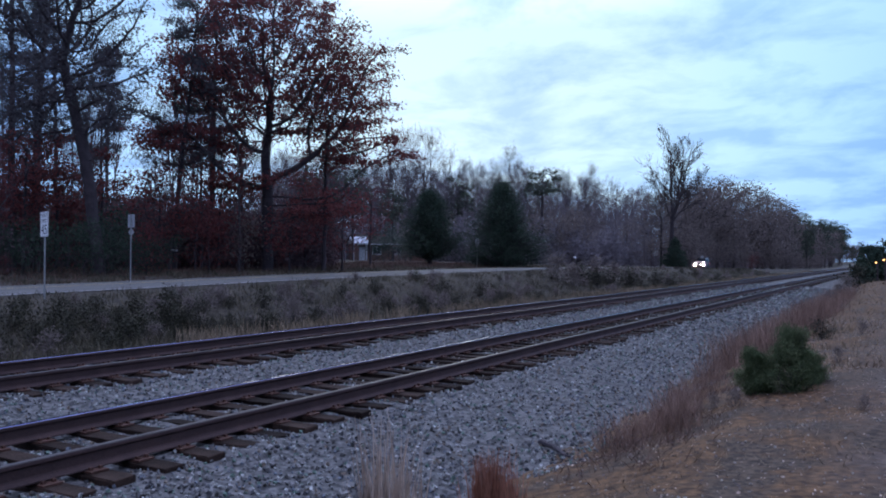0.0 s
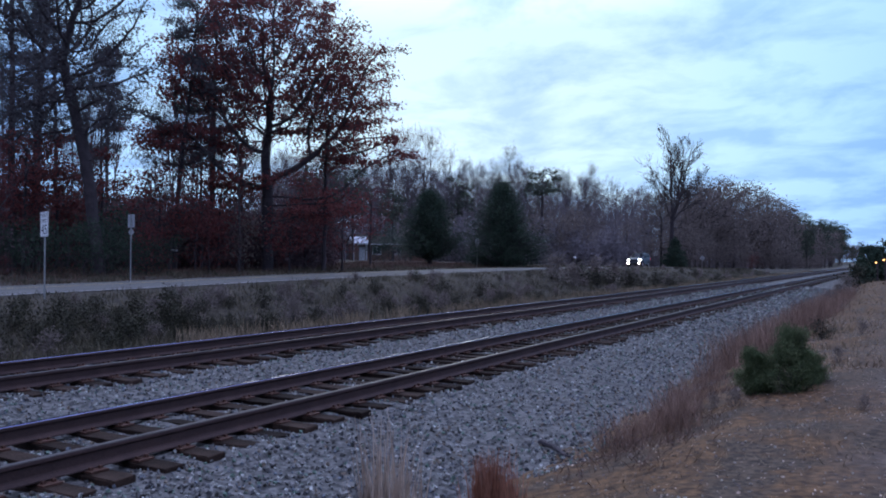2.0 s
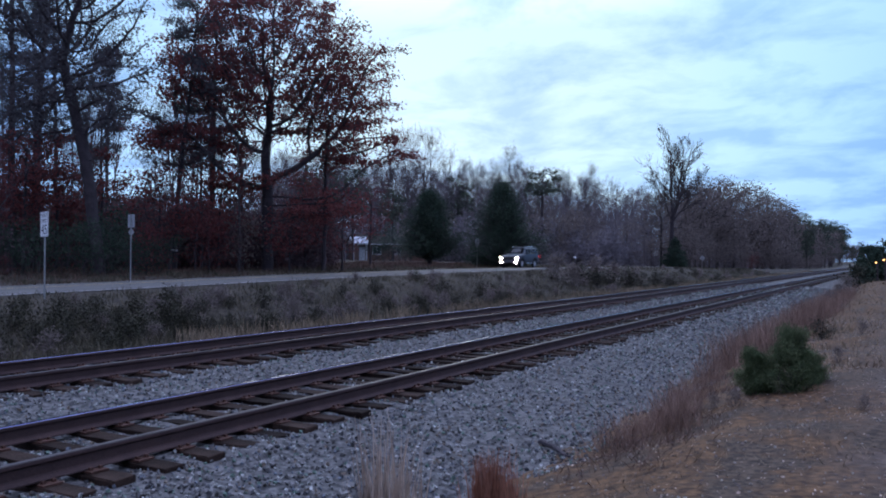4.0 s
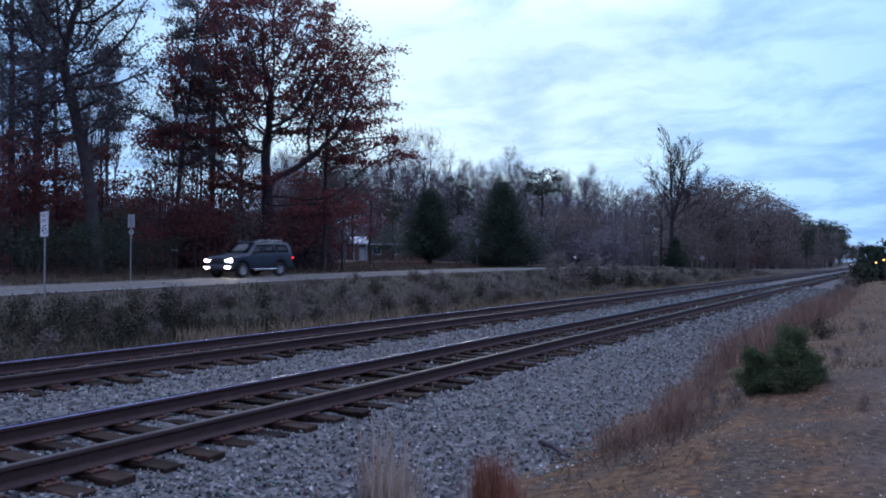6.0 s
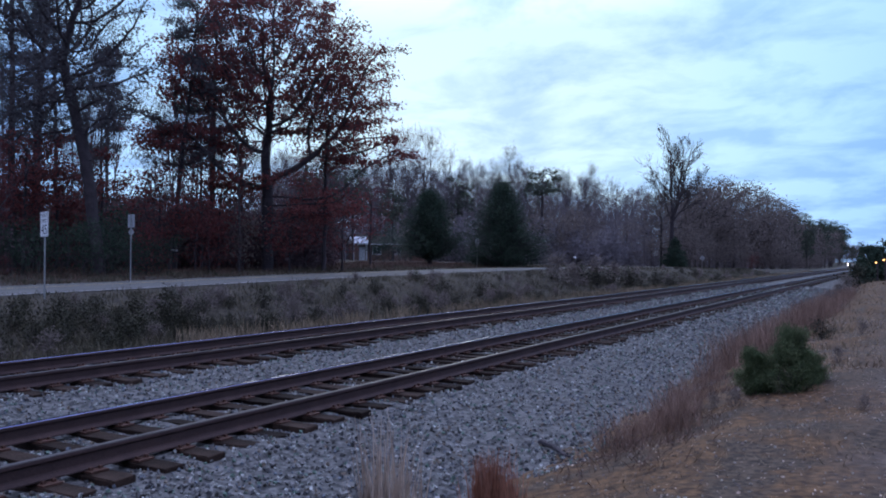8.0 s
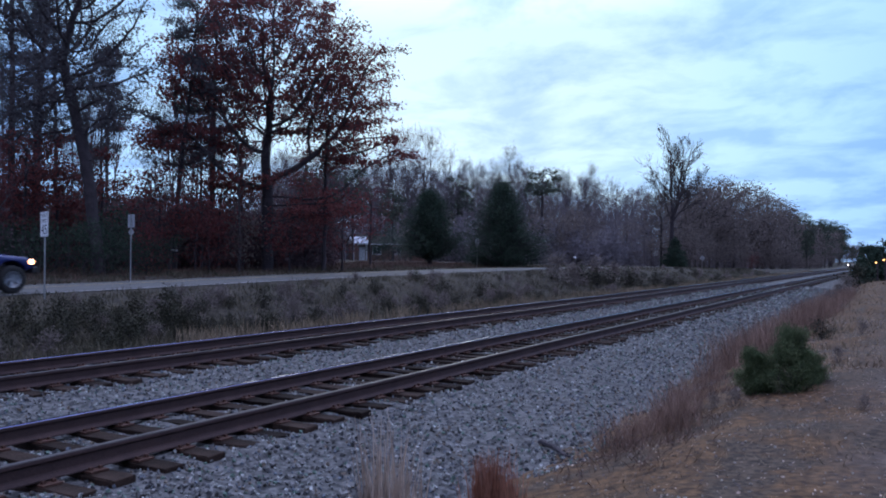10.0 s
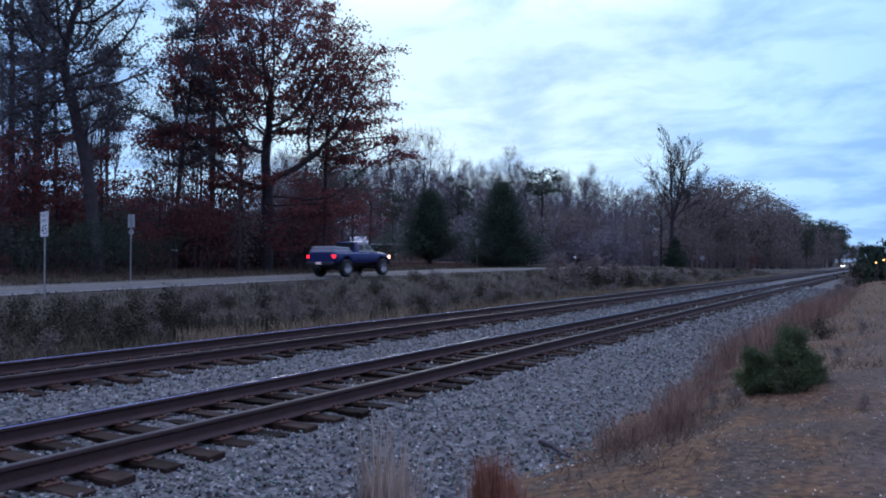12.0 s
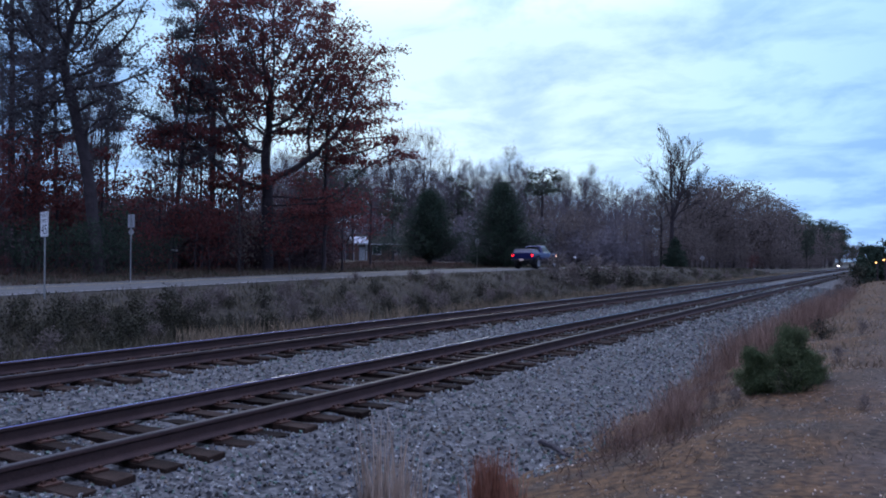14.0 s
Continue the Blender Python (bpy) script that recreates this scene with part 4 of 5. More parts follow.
def thicket(seed, n, deg0, deg1, d0, d1, h0, h1, per, size, keep, material):
    """Saplings and brush that close the wood near the ground."""
    g = np.random.default_rng(seed)
    deg, d = g.uniform(deg0, deg1, n), g.uniform(d0, d1, n)
    x, y = d * np.cos(np.radians(deg)), d * np.sin(np.radians(deg))
    ok = keep(deg, d, y)
    x, y = x[ok], y[ok]
    h = (h0 + (h1 - h0) * g.random(len(x)) ** 1.4) * (1 + 0.25 * np.sin(x * 0.45 + y * 0.3))
    z = ground_z(x, y)
    foot = np.stack([x, y, z - 0.2], -1)
    top = foot + np.stack([g.normal(size=len(x)) * 0.25, g.normal(size=len(x)) * 0.25, h], -1)
    segs = list(zip(foot, top, np.full(len(x), 0.035), np.full(len(x), 0.012)))
    f = g.random((len(x), per, 1)) ** 0.85
    c = (foot[:, None] * (1 - f) + top[:, None] * f + g.normal(size=(len(x), per, 3)) * (0.42, 0.42, 0.2)).reshape(-1, 3)
    return joined("undergrowth", [tubes(segs, 3), cards(c, size, g, 0, 2.4)], material)


def off_house(deg, d, y):
    return (y > 36) & ((deg > 37.2) | (d > 128))


stuff("undergrowth", thicket(91, 1100, 37, 65, 54, 86, 2.6, 6.3, 70, 0.16, off_house, THICKET), "dark brown twiggy undergrowth filling the wood", "undergrowth")
stuff("undergrowth", thicket(92, 700, 9, 37, 128, 150, 2.5, 7.0, 55, 0.32, lambda deg, d, y: y > 40, HAZE_TWIG), "haze-tinted mauve-grey brush along the foot of the far wood", "undergrowth")
g = np.random.default_rng(32)
x, y = clumped(g, 26000, 1500, 14, 80, 31.6, 48, 0.35, 1.0)
stuff("woodland_grass", blades("woodland_grass", x, y, ground_z, np.where(y > 34, 0.34, 0.16), 0.03, 0.7, 7, EDGE_LITTER), "reddish brown grass and litter at the wood's edge", "grass")

# ---- verge between railway and road ----
g = np.random.default_rng(31)
x, y = clumped(g, 62000, 3400, 4, 150, 14.0, 22.9, 0.28, 1.6)
stuff("verge_grass", blades("verge_grass", x, y, ground_z, np.where(y > 20.5, 0.24, 0.38), 0.02, 0.8, 1, GRASS_WEED), "dull green and brown weeds on the verge", "grass")
x, y = clumped(g, 16000, 420, 14, 190, 13.6, 16.6, 0.24, 1.3)
stuff("dry_grass", blades("dry_grass", x, y, ground_z, np.where(y > 20.5, 0.32, 0.55), 0.025, 0.5, 2, GRASS_DRY), "straw-coloured dry grass on the verge", "grass")
x, y = clumped(g, 16000, 900, 20, 240, 30.9, 37.0, 0.3, 1.3)
stuff("roadside_grass", blades("roadside_grass", x, y, ground_z, 0.25, 0.035, 0.5, 3, GRASS_WEED), "short dull grass along the road", "grass")
WEED = tree("weed_bush", "low dark green bush on the railway verge", 300, 0.95, 0.02, ground_at(16.43, 18.70), BARK, LEAF_WEED, per=5, rad=0.15, leaf_size=0.052, flat=0.8, levels=2, clear=0.0,
            kids=(2, 1), spread=((25, 75), (25, 60)), ratio=(0.62, 0.55), sides=3, group="verge bushes")
DEAD = tree("weed_bush", "low brown withered bush on the railway verge", 301, 0.95, 0.02, ground_at(21.03, 17.66), BARK, LEAF_BROWN, per=5, rad=0.15, leaf_size=0.05, flat=0.8, levels=2, clear=0.0,
            kids=(2, 1), spread=((20, 65), (25, 60)), ratio=(0.62, 0.55), sides=3, group="verge bushes")
for k in range(150):
    x, y = 6 + 130 * rng.random() ** 1.4, rng.uniform(15.8, 22.0)
    wood(rng.choice((WEED, DEAD, DEAD)), x, y, rng.uniform(0.35, 0.95) * (0.6 if y > 20.5 else 1.0))
for k in range(60):
    x, y = rng.uniform(7, 34), rng.uniform(16.2, 20.6)
    wood(WEED if x < 20 or rng.random() < 0.3 else DEAD, x, y, rng.uniform(0.4, 0.85))
for x, y, s in ((62.63, 15.18, 1.2), (56.2, 20.0, 1.6), (60.2, 19.2, 1.5), (64.0, 19.0, 1.7), (69.0, 18.0, 1.4), (66.0, 16.0, 1.1), (57.90, 19.49, 1.3), (16.58, 18.63, 1.0), (12.41, 19.72, 0.8), (18.5, 20.7, 0.75), (14.01, 19.94, 0.85), (14.79, 19.56, 0.8), (15.49, 18.54, 0.9), (17.11, 18.51, 0.8), (12.38, 18.74, 0.7), (14.13, 17.68, 0.7), (19.13, 16.97, 0.7), (21.41, 17.00, 0.8), (64.95, 19.21, 0.95), (63.54, 17.64, 0.9)):
    wood(WEED, x, y, s)

for x, y, k in ((52.0, 20.2, 1.9), (53.2, 19.6, 1.5), (58.6, 19.8, 1.9), (62.0, 19.5, 1.7), (66.4, 19.0, 1.6)):
    wood(DEAD, x, y, k)

# ---- near side: broomsedge, cedar bush, pebbles, sticks ----
x, y = clumped(g, 5600, 58, 8.0, 34, 2.05, 2.8, 0.13, 1.1)
stuff("broomsedge", blades("broomsedge", x, y, ground_z, 0.42, 0.006, 0.6, 4, SEDGE), "russet dry broomsedge at the ballast's edge", "grass")
x, y = clumped(g, 8000, 70, 16, 48, 1.9, 3.0, 0.26, 1.2)
stuff("broomsedge", blades("broomsedge", x, y, ground_z, 0.68, 0.010, 0.45, 5, SEDGE), "tall russet broomsedge beside the railway", "grass")
x, y = clumped(g, 4200, 120, 6.5, 32, 1.7, 2.6, 0.14, 1.2)
stuff("dead_weeds", blades("dead_weeds", x, y, ground_z, 0.13, 0.008, 1.3, 14, EDGE_LITTER), "dark withered weeds under the broomsedge", "grass")
x, y = clumped(g, 15000, 300, 3.0, 50, -7, 2.6, 0.2, 1.6)
stuff("dirt_grass", blades("dirt_grass", x, y, ground_z, 0.085, 0.006, 1.4, 6, GRASS_DRY), "sparse short dry grass on the dirt", "grass")
for nm, px, py, n, hh, rad, material, lab in (("dry_grass_tuft", 3.92, 2.62, 190, 0.98, 0.06, STRAW, "tuft of pale dry grass at the ballast's foot"),
                                             ("dry_grass_tuft", 4.16, 2.60, 80, 0.78, 0.05, STRAW, "tuft of pale dry grass at the ballast's foot"),
                                             ("russet_grass_tuft", 4.67, 2.31, 620, 0.60, 0.05, RUSSET, "dense russet grass tuft at the ballast's foot"),
                                             ("russet_grass_tuft", 4.56, 2.09, 120, 0.55, 0.05, RUSSET, "small russet grass tuft at the ballast's foot")):
    x, y = px + g.normal(size=n) * rad, py + g.normal(size=n) * rad
    tagged(new(nm, blades(nm, x, y, ground_z, hh, 0.013 if material is STRAW else 0.009, 0.17, n, material)), lab, "grass tuft", "foreground tufts")
for i, (x, y, h, lab) in enumerate(((10.87, 1.49, 0.60, "small green cedar bush beside the ballast"), (10.85, 1.13, 0.84, "taller green cedar bush beside the ballast"), (11.29, 0.96, 0.5, "low green cedar bush beside the ballast"))):
    tree("cedar_bush", lab, 80 + i, h, 0.018, ground_at(x, y), BARK, LEAF_BUSH, per=22, rad=0.042, leaf_size=0.0065, leaf_long=9, flat=0.9, levels=2, clear=0.0, kids=(4, 2, 1),
         spread=((35, 65), (20, 45)), ratio=(0.48, 0.38), up=0.2, wig=0.1, sides=4, rmin=0.002)
for x, y, s, k in ((51.50, 2.35, 1.1, DEAD), (44.56, 2.44, 0.9, DEAD), (18.74, 1.39, 0.5, WEED), (67.59, 2.32, 2.0, WEED), (33.27, 2.09, 0.7, DEAD)):
    wood(k, x, y, s)
for i, (x, y, s) in enumerate(((83.75, 2.18, 3.2), (79.73, 1.16, 2.9), (90.23, 2.90, 2.6), (77.90, 0.33, 3.4), (95.44, 1.81, 3.4))):
    cone_tree("evergreen_shrub", "dark evergreen shrub beside the railway", 50 + i, s, s * 0.9, ground_at(x, y), LEAF_CEDAR, 2600, 0.0, 0.14, power=0.4, category="bush", group="shrubs beside the railway")

stuff("ballast_stones", stones("ballast_stones", 84000, 1.0, 68, 2.3, 13.2, 0.0125, 0.026, 1, lambda x, y: np.maximum(bed_z(x, y), ground_z(x, y)), STONE, 2.2, off_ties), "grey and bluish crushed ballast stones", "ballast")
stuff("dirt_pebbles", stones("dirt_pebbles", 2600, 3, 24, -3, 3.0, 0.004, 0.014, 2, ground_z, PEBBLE, 1.5), "pale pebbles strewn on the dirt", "pebbles")
bm = rod(bmesh.new(), (-0.36, 0, 0.03), (0.0, 0.015, 0.05), 0.034, 0.030, 7)
rod(bm, (-0.01, 0.014, 0.05), (0.36, -0.01, 0.035), 0.030, 0.022, 7)
rod(bm, (0.35, -0.01, 0.035), (0.60, 0.14, 0.03), 0.016, 0.007, 6)
me = bpy.data.meshes.new("stick")
bm.to_mesh(me); bm.free(); me.materials.append(BARK)
o = tagged(new("stick", me), "dark broken stick lying on the ballast", "stick")
o.matrix_basis = Matrix.Translation((8.43, 3.35, 0)) @ Matrix.Rotation(radians(-135), 4, "Z")
o.location.z = float(bed_z(o.location.x, o.location.y)) + 0.02

g = np.random.default_rng(8)
n = 8000
x = 2.5 + 30 * g.random(n) ** 1.7
y = g.uniform(-6, 3.2, n)
v, f = cards(np.stack([x, y, ground_z(x, y) + 0.008], -1), 0.03, g, 0.9, 1.5)
v[:, 2] = ground_z(v[:, 0], v[:, 1]) + 0.004 + 0.02 * g.random(len(v))
stuff("leaf_litter", mesh_np("leaf_litter", v, f, LEAF_BROWN), "brown leaf litter on the dirt", "leaf litter")
n = 5000
x = 2.5 + 26 * g.random(n) ** 1.6
y = g.uniform(-5, 3.0, n)
v, f = cards(np.stack([x, y, ground_z(x, y)], -1), 0.012, g, 0.9, 2.6)
v[:, 2] = ground_z(v[:, 0], v[:, 1]) + 0.005 + 0.02 * g.random(len(v))
stuff("straw_litter", mesh_np("straw_litter", v, f, STRAW), "pale straw and grass scraps on the dirt", "leaf litter")
for x, y, k in ((9.49, 0.28, 0.16), (10.08, 1.67, 0.22), (10.27, 1.96, 0.2), (13.91, 0.79, 0.25), (19.18, 0.61, 0.3)):
    wood(DEAD, x, y, k)
x, y = clumped(g, 9000, 300, 13, 70, -9, 2.2, 0.3, 1.3)
stuff("bank_grass", blades("bank_grass", x, y, ground_z, 0.2, 0.012, 1.0, 12, GRASS_DRY), "short dry grass tufts on the bank", "grass")


# ---- signs ----
SIGN_WHITE = mat("sign_white", (0.62, 0.64, 0.66), (0.72, 0.74, 0.76), 0.45, 0, 3, 40, 0.02)
SIGN_BACK = mat("bare_aluminium", (0.30, 0.31, 0.33), (0.42, 0.43, 0.45), 0.5, 0.6, 5, 60, 0.05)
SIGN_INK = mat("black_sign_ink", (0.012, 0.012, 0.013), (0.02, 0.02, 0.022), 0.5, 0, 3, 40, 0)
POST = mat("galvanised_post", (0.20, 0.21, 0.21), (0.32, 0.33, 0.33), 0.6, 0.5, 6, 50, 0.1)


def plate_bm(w, h, corner, t=0.004, n=5):
    """An upright rounded plate facing -x, its lower edge at z = 0."""
    pts = []
    for cy, cz, a0 in ((w / 2 - corner, h - corner, 0), (-w / 2 + corner, h - corner, 90), (-w / 2 + corner, corner, 180), (w / 2 - corner, corner, 270)):
        for i in range(n + 1):
            a = radians(a0 + 90 * i / n)
            pts.append((cy + corner * math.cos(a), cz + corner * math.sin(a)))
    bm = bmesh.new()
    f = bm.faces.new([bm.verts.new((0, y, z)) for y, z in pts])
    r = bmesh.ops.extrude_face_region(bm, geom=[f])
    for v in r["geom"]:
        if isinstance(v, bmesh.types.BMVert):
            v.co.x += t
    bmesh.ops.recalc_face_normals(bm, faces=bm.faces)
    return bm


def polygon_bm(n, r, t=0.004, start=0.0):
    bm = bmesh.new()
    f = bm.faces.new([bm.verts.new((0, r * math.cos(start + i * 2 * math.pi / n), r * math.sin(start + i * 2 * math.pi / n))) for i in range(n)])
    e = bmesh.ops.extrude_face_region(bm, geom=[f])
    for v in e["geom"]:
        if isinstance(v, bmesh.types.BMVert):
            v.co.x += t
    bmesh.ops.recalc_face_normals(bm, faces=bm.faces)
    return bm


def post_bm(h, w=0.05):
    """A U-channel post."""
    bm = boxed(0.0, 0.008, -w / 2, w / 2, -0.4, h)
    box(bm, 0.008, 0.034, -w / 2, -w / 2 + 0.008, -0.4, h)
    box(bm, 0.008, 0.034, w / 2 - 0.008, w / 2, -0.4, h)
    return bm


def lettering(text, size, parent, y, z, x, name="lettering"):
    cu = bpy.data.curves.new(name, "FONT")
    cu.body, cu.size, cu.align_x, cu.extrude = text, size, "CENTER", 0.001
    tmp = bpy.data.objects.new(name, cu)
    me = bpy.data.meshes.new_from_object(tmp)
    bpy.data.objects.remove(tmp)
    me.materials.append(SIGN_INK)
    o = new(name, me)
    o.parent = parent
    # text lies in xy; stand it up to face -x
    o.matrix_basis = Matrix(((0, 0, -1, x), (-1, 0, 0, y), (0, 1, 0, z), (0, 0, 0, 1)))
    return o


def speed_sign(x, y, turn):
    s = thing("speed_limit_sign", ground_at(x, y, 0, turn), "white speed limit sign reading 45 on a metal post", "road sign")
    part("post", post_bm(2.60), POST, s, "galvanised channel post")
    p = part("sign_plate", plate_bm(0.61, 0.76, 0.04), SIGN_WHITE, s, "white plate with black figures")
    p.location = (-0.006, 0, 1.90)
    for nm, z0, z1, y0, y1 in (("border", 0.735, 0.743, -0.285, 0.285), ("border", 0.017, 0.025, -0.285, 0.285), ("border", 0.025, 0.735, -0.285, -0.277), ("border", 0.025, 0.735, 0.277, 0.285)):
        part(nm, boxed(-0.003, -0.0005, y0, y1, z0, z1), SIGN_INK, p)
    lettering("SPEED", 0.17, p, 0, 0.585, -0.002)
    lettering("LIMIT", 0.17, p, 0, 0.425, -0.002)
    lettering("45", 0.44, p, 0, 0.07, -0.002, "figures")


def back_sign(x, y, turn):
    s = thing("route_sign", ground_at(x, y, 0, turn), "road sign seen from its bare metal back", "road sign")
    part("post", post_bm(3.1), POST, s, "galvanised channel post")
    p = part("sign_plate", plate_bm(0.46, 0.61, 0.03), SIGN_BACK, s, "bare aluminium back")
    p.location = (0.036, 0, 2.52)
    p = part("marker_plate", polygon_bm(4, 0.20), SIGN_BACK, s, "small diamond marker")
    p.location = (0.036, 0, 2.30)


def stop_back(x, y, turn):
    s = thing("stop_sign", ground_at(x, y, 0, turn), "eight-sided road sign seen from its bare back", "road sign")
    part("post", post_bm(2.75), POST, s)
    p = part("sign_plate", polygon_bm(8, 0.41, 0.004, radians(22.5)), SIGN_BACK, s, "bare aluminium back")
    p.location = (0.036, 0, 2.36)


def diamond_sign(x, y, turn):
    s = thing("warning_sign", ground_at(x, y, 0, turn), "diamond road sign with a bare grey back", "road sign")
    part("post", post_bm(2.3), POST, s)
    p = part("sign_plate", polygon_bm(4, 0.54), SIGN_BACK, s, "bare grey plate")
    p.location = (0.036, 0, 2.0)


board = boxed(-0.01, 0.01, -0.2, 0.2, -0.05, 0.05, 0.004)
board_me = bpy.data.meshes.new("board")
board.to_mesh(board_me); board.free(); board_me.materials.append(SIGN_BACK)
board = tagged(new("board", board_me), "short pale board fixed to a pine trunk", "board")
board.matrix_basis = pose(35.16, 39.06, 2.42, 6, 0, 48)
speed_sign(15.20, 22.51, radians(-13))
back_sign(25.465, 31.235, radians(2))
stop_back(67.76, 34.56, radians(-32))
diamond_sign(152.48, 30.96, radians(0))


def mailbox(x, y, turn):
    s = thing("mailbox", ground_at(x, y, 0, turn), "white roadside mailbox on a wooden post", "mailbox")
    part("post", boxed(-0.05, 0.05, -0.05, 0.05, -0.3, 1.05), BARK_GREY, s)
    bm = boxed(-0.25, 0.25, -0.1, 0.1, 1.05, 1.17)
    bmesh.ops.create_cone(bm, cap_ends=True, segments=16, radius1=0.1, radius2=0.1, depth=0.5, matrix=Matrix.Translation((0, 0, 1.17)) @ Matrix.Rotation(radians(90), 4, "Y"))
    part("box", bm, SIGN_WHITE, s)


mailbox(87.56, 32.04, radians(8))

# ---- house behind the road ----
BRICK = mat("brown_brick", (0.075, 0.042, 0.034), (0.13, 0.075, 0.06), 0.9, 0, 1.5, 40, 0.3)
SHINGLE = mat("brown_shingles", (0.028, 0.021, 0.02), (0.052, 0.038, 0.034), 0.9, 0, 1.5, 30, 0.4)
PAINT = mat("white_paint", (0.40, 0.42, 0.44), (0.52, 0.54, 0.56), 0.5, 0, 2, 30, 0.05)
METAL_ROOF = mat("pale_metal_roof", (0.50, 0.52, 0.56), (0.62, 0.64, 0.68), 0.6, 0.0, 2, 20, 0.1)
GLASS = mat("dark_glass", (0.008, 0.009, 0.012), (0.012, 0.014, 0.018), 0.08, 0, 2, 20, 0, spec=0.25)


def gable_bm(x0, x1, y0, y1, z0, z1, t=0.15):
    """A pitched roof with its ridge along x, as two slabs."""
    ym = (y0 + y1) / 2
    bm = bmesh.new()
    for ya in (y0, y1):
        vs = [bm.verts.new(p) for p in ((x0, ya, z0), (x1, ya, z0), (x1, ym, z1), (x0, ym, z1), (x0, ya, z0 + t), (x1, ya, z0 + t), (x1, ym, z1 + t), (x0, ym, z1 + t))]
        for q in ((0, 1, 2, 3), (4, 5, 6, 7), (0, 1, 5, 4), (1, 2, 6, 5), (2, 3, 7, 6), (3, 0, 4, 7)):
            bm.faces.new([vs[i] for i in q])
    bmesh.ops.recalc_face_normals(bm, faces=bm.faces)
    return bm


def house(x, y, turn):
    h = thing("house", ground_at(x, y, 0, turn), "low brown brick house with a pale porch among the trees", "house")
    bm = boxed(-5.5, 5.5, -3.5, 3.5, -0.5, 2.5)
    part("wall", bm, BRICK, h, "brown brick walls")
    part("roof", gable_bm(-5.9, 5.9, -4.0, 4.0, 2.45, 4.0), SHINGLE, h, "brown shingled roof")
    part("fascia", boxed(-5.9, 5.9, -4.06, -4.005, 2.35, 2.62), PAINT, h, "white fascia board")
    part("porch_roof", gable_bm(-7.2, -4.6, -6.2, -3.6, 2.5, 3.5, 0.08), METAL_ROOF, h, "pale metal porch roof")
    for cx in (-6.9, -4.9):
        part("porch_post", boxed(cx - 0.09, cx + 0.09, -6.0, -5.82, -0.3, 2.5), PAINT, h, "white porch post")
    part("door", boxed(-5.4, -4.5, -3.56, -3.502, 0.0, 2.05), PAINT, h, "white front door")
    for cx in (-2.6, 0.6, 3.6):
        w = part("window", boxed(cx - 0.7, cx + 0.7, -3.55, -3.502, 0.9, 2.1), PAINT, h, "white-framed window")
        for dx in (-0.32, 0.32):
            part("pane", boxed(cx + dx - 0.28, cx + dx + 0.28, -3.56, -3.552, 0.98, 2.02), GLASS, w, "dark pane")


house(107.0, 70.8, radians(-40))

# ---- lamps beyond the shrubs ----
LAMP_AMBER = glow_mat("amber_lamp", (1.0, 0.42, 0.12), 6.0)


def yard_lamp(x, y, h):
    s = thing("yard_lamp", ground_at(x, y), "amber lamp glowing on a wooden pole", "street lamp", "yard lamps")
    part("pole", rod(bmesh.new(), (0, 0, -0.5), (0, 0, h + 0.1), 0.07, 0.05), BARK, s)
    part("arm", rod(bmesh.new(), (0, 0, h), (-0.5, 0.1, h + 0.12), 0.025), POST, s)
    bm = bmesh.new()
    bmesh.ops.create_uvsphere(bm, u_segments=14, v_segments=8, radius=0.06, matrix=Matrix.Translation((-0.5, 0.1, h + 0.02)))
    part("globe", bm, LAMP_AMBER, s, "glowing amber globe")


yard_lamp(76.25, 1.23, 1.62)
yard_lamp(75.43, 0.65, 1.75)

# ---- vehicles ----
TYRE = mat("tyre_rubber", (0.012, 0.012, 0.013), (0.022, 0.022, 0.023), 0.85, 0, 8, 60, 0.2)
RIM = mat("alloy_rim", (0.30, 0.31, 0.33), (0.42, 0.43, 0.45), 0.35, 0.9, 5, 40, 0.02)
TRIM = mat("black_plastic_trim", (0.014, 0.014, 0.016), (0.024, 0.024, 0.027), 0.6, 0, 5, 60, 0.1)
CHROME = mat("brushed_chrome", (0.40, 0.41, 0.43), (0.52, 0.53, 0.55), 0.25, 1.0, 5, 60, 0.02)
BLUE_PAINT = mat("blue_car_paint", (0.006, 0.010, 0.075), (0.009, 0.015, 0.10), 0.25, 0.15, 1.5, 60, 0.0, spec=0.6)
SLATE_PAINT = mat("slate_blue_car_paint", (0.015, 0.021, 0.033), (0.021, 0.029, 0.045), 0.4, 0.2, 1.5, 60, 0.0, spec=0.35)
BUMPER = mat("dark_grey_bumper", (0.04, 0.045, 0.055), (0.06, 0.066, 0.08), 0.5, 0, 3, 50, 0.05)
CAP_GREY = mat("grey_fibreglass", (0.10, 0.105, 0.14), (0.15, 0.16, 0.20), 0.4, 0, 2, 40, 0.02)
CAP_LID = mat("pale_grey_lid", (0.42, 0.42, 0.45), (0.55, 0.55, 0.58), 0.4, 0, 2, 40, 0.02)
HEAD_LIGHT = glow_mat("lit_headlight", (1.0, 0.86, 0.72), 450.0)
FOG_LIGHT = glow_mat("lit_fog_light", (1.0, 0.84, 0.70), 200.0)
TAIL_LIGHT = glow_mat("lit_tail_light", (1.0, 0.012, 0.02), 5.0)
TAIL_DIM = glow_mat("tail_light_lens", (0.9, 0.03, 0.05), 1.2)
MARKER = glow_mat("lit_amber_marker", (1.0, 0.45, 0.25), 7.0)
# no plate lamp is built; its light is a weak emission of the plate
PLATE_GLOW = glow_mat("glowing_number_plate", (0.7, 0.55, 0.55), 0.15)


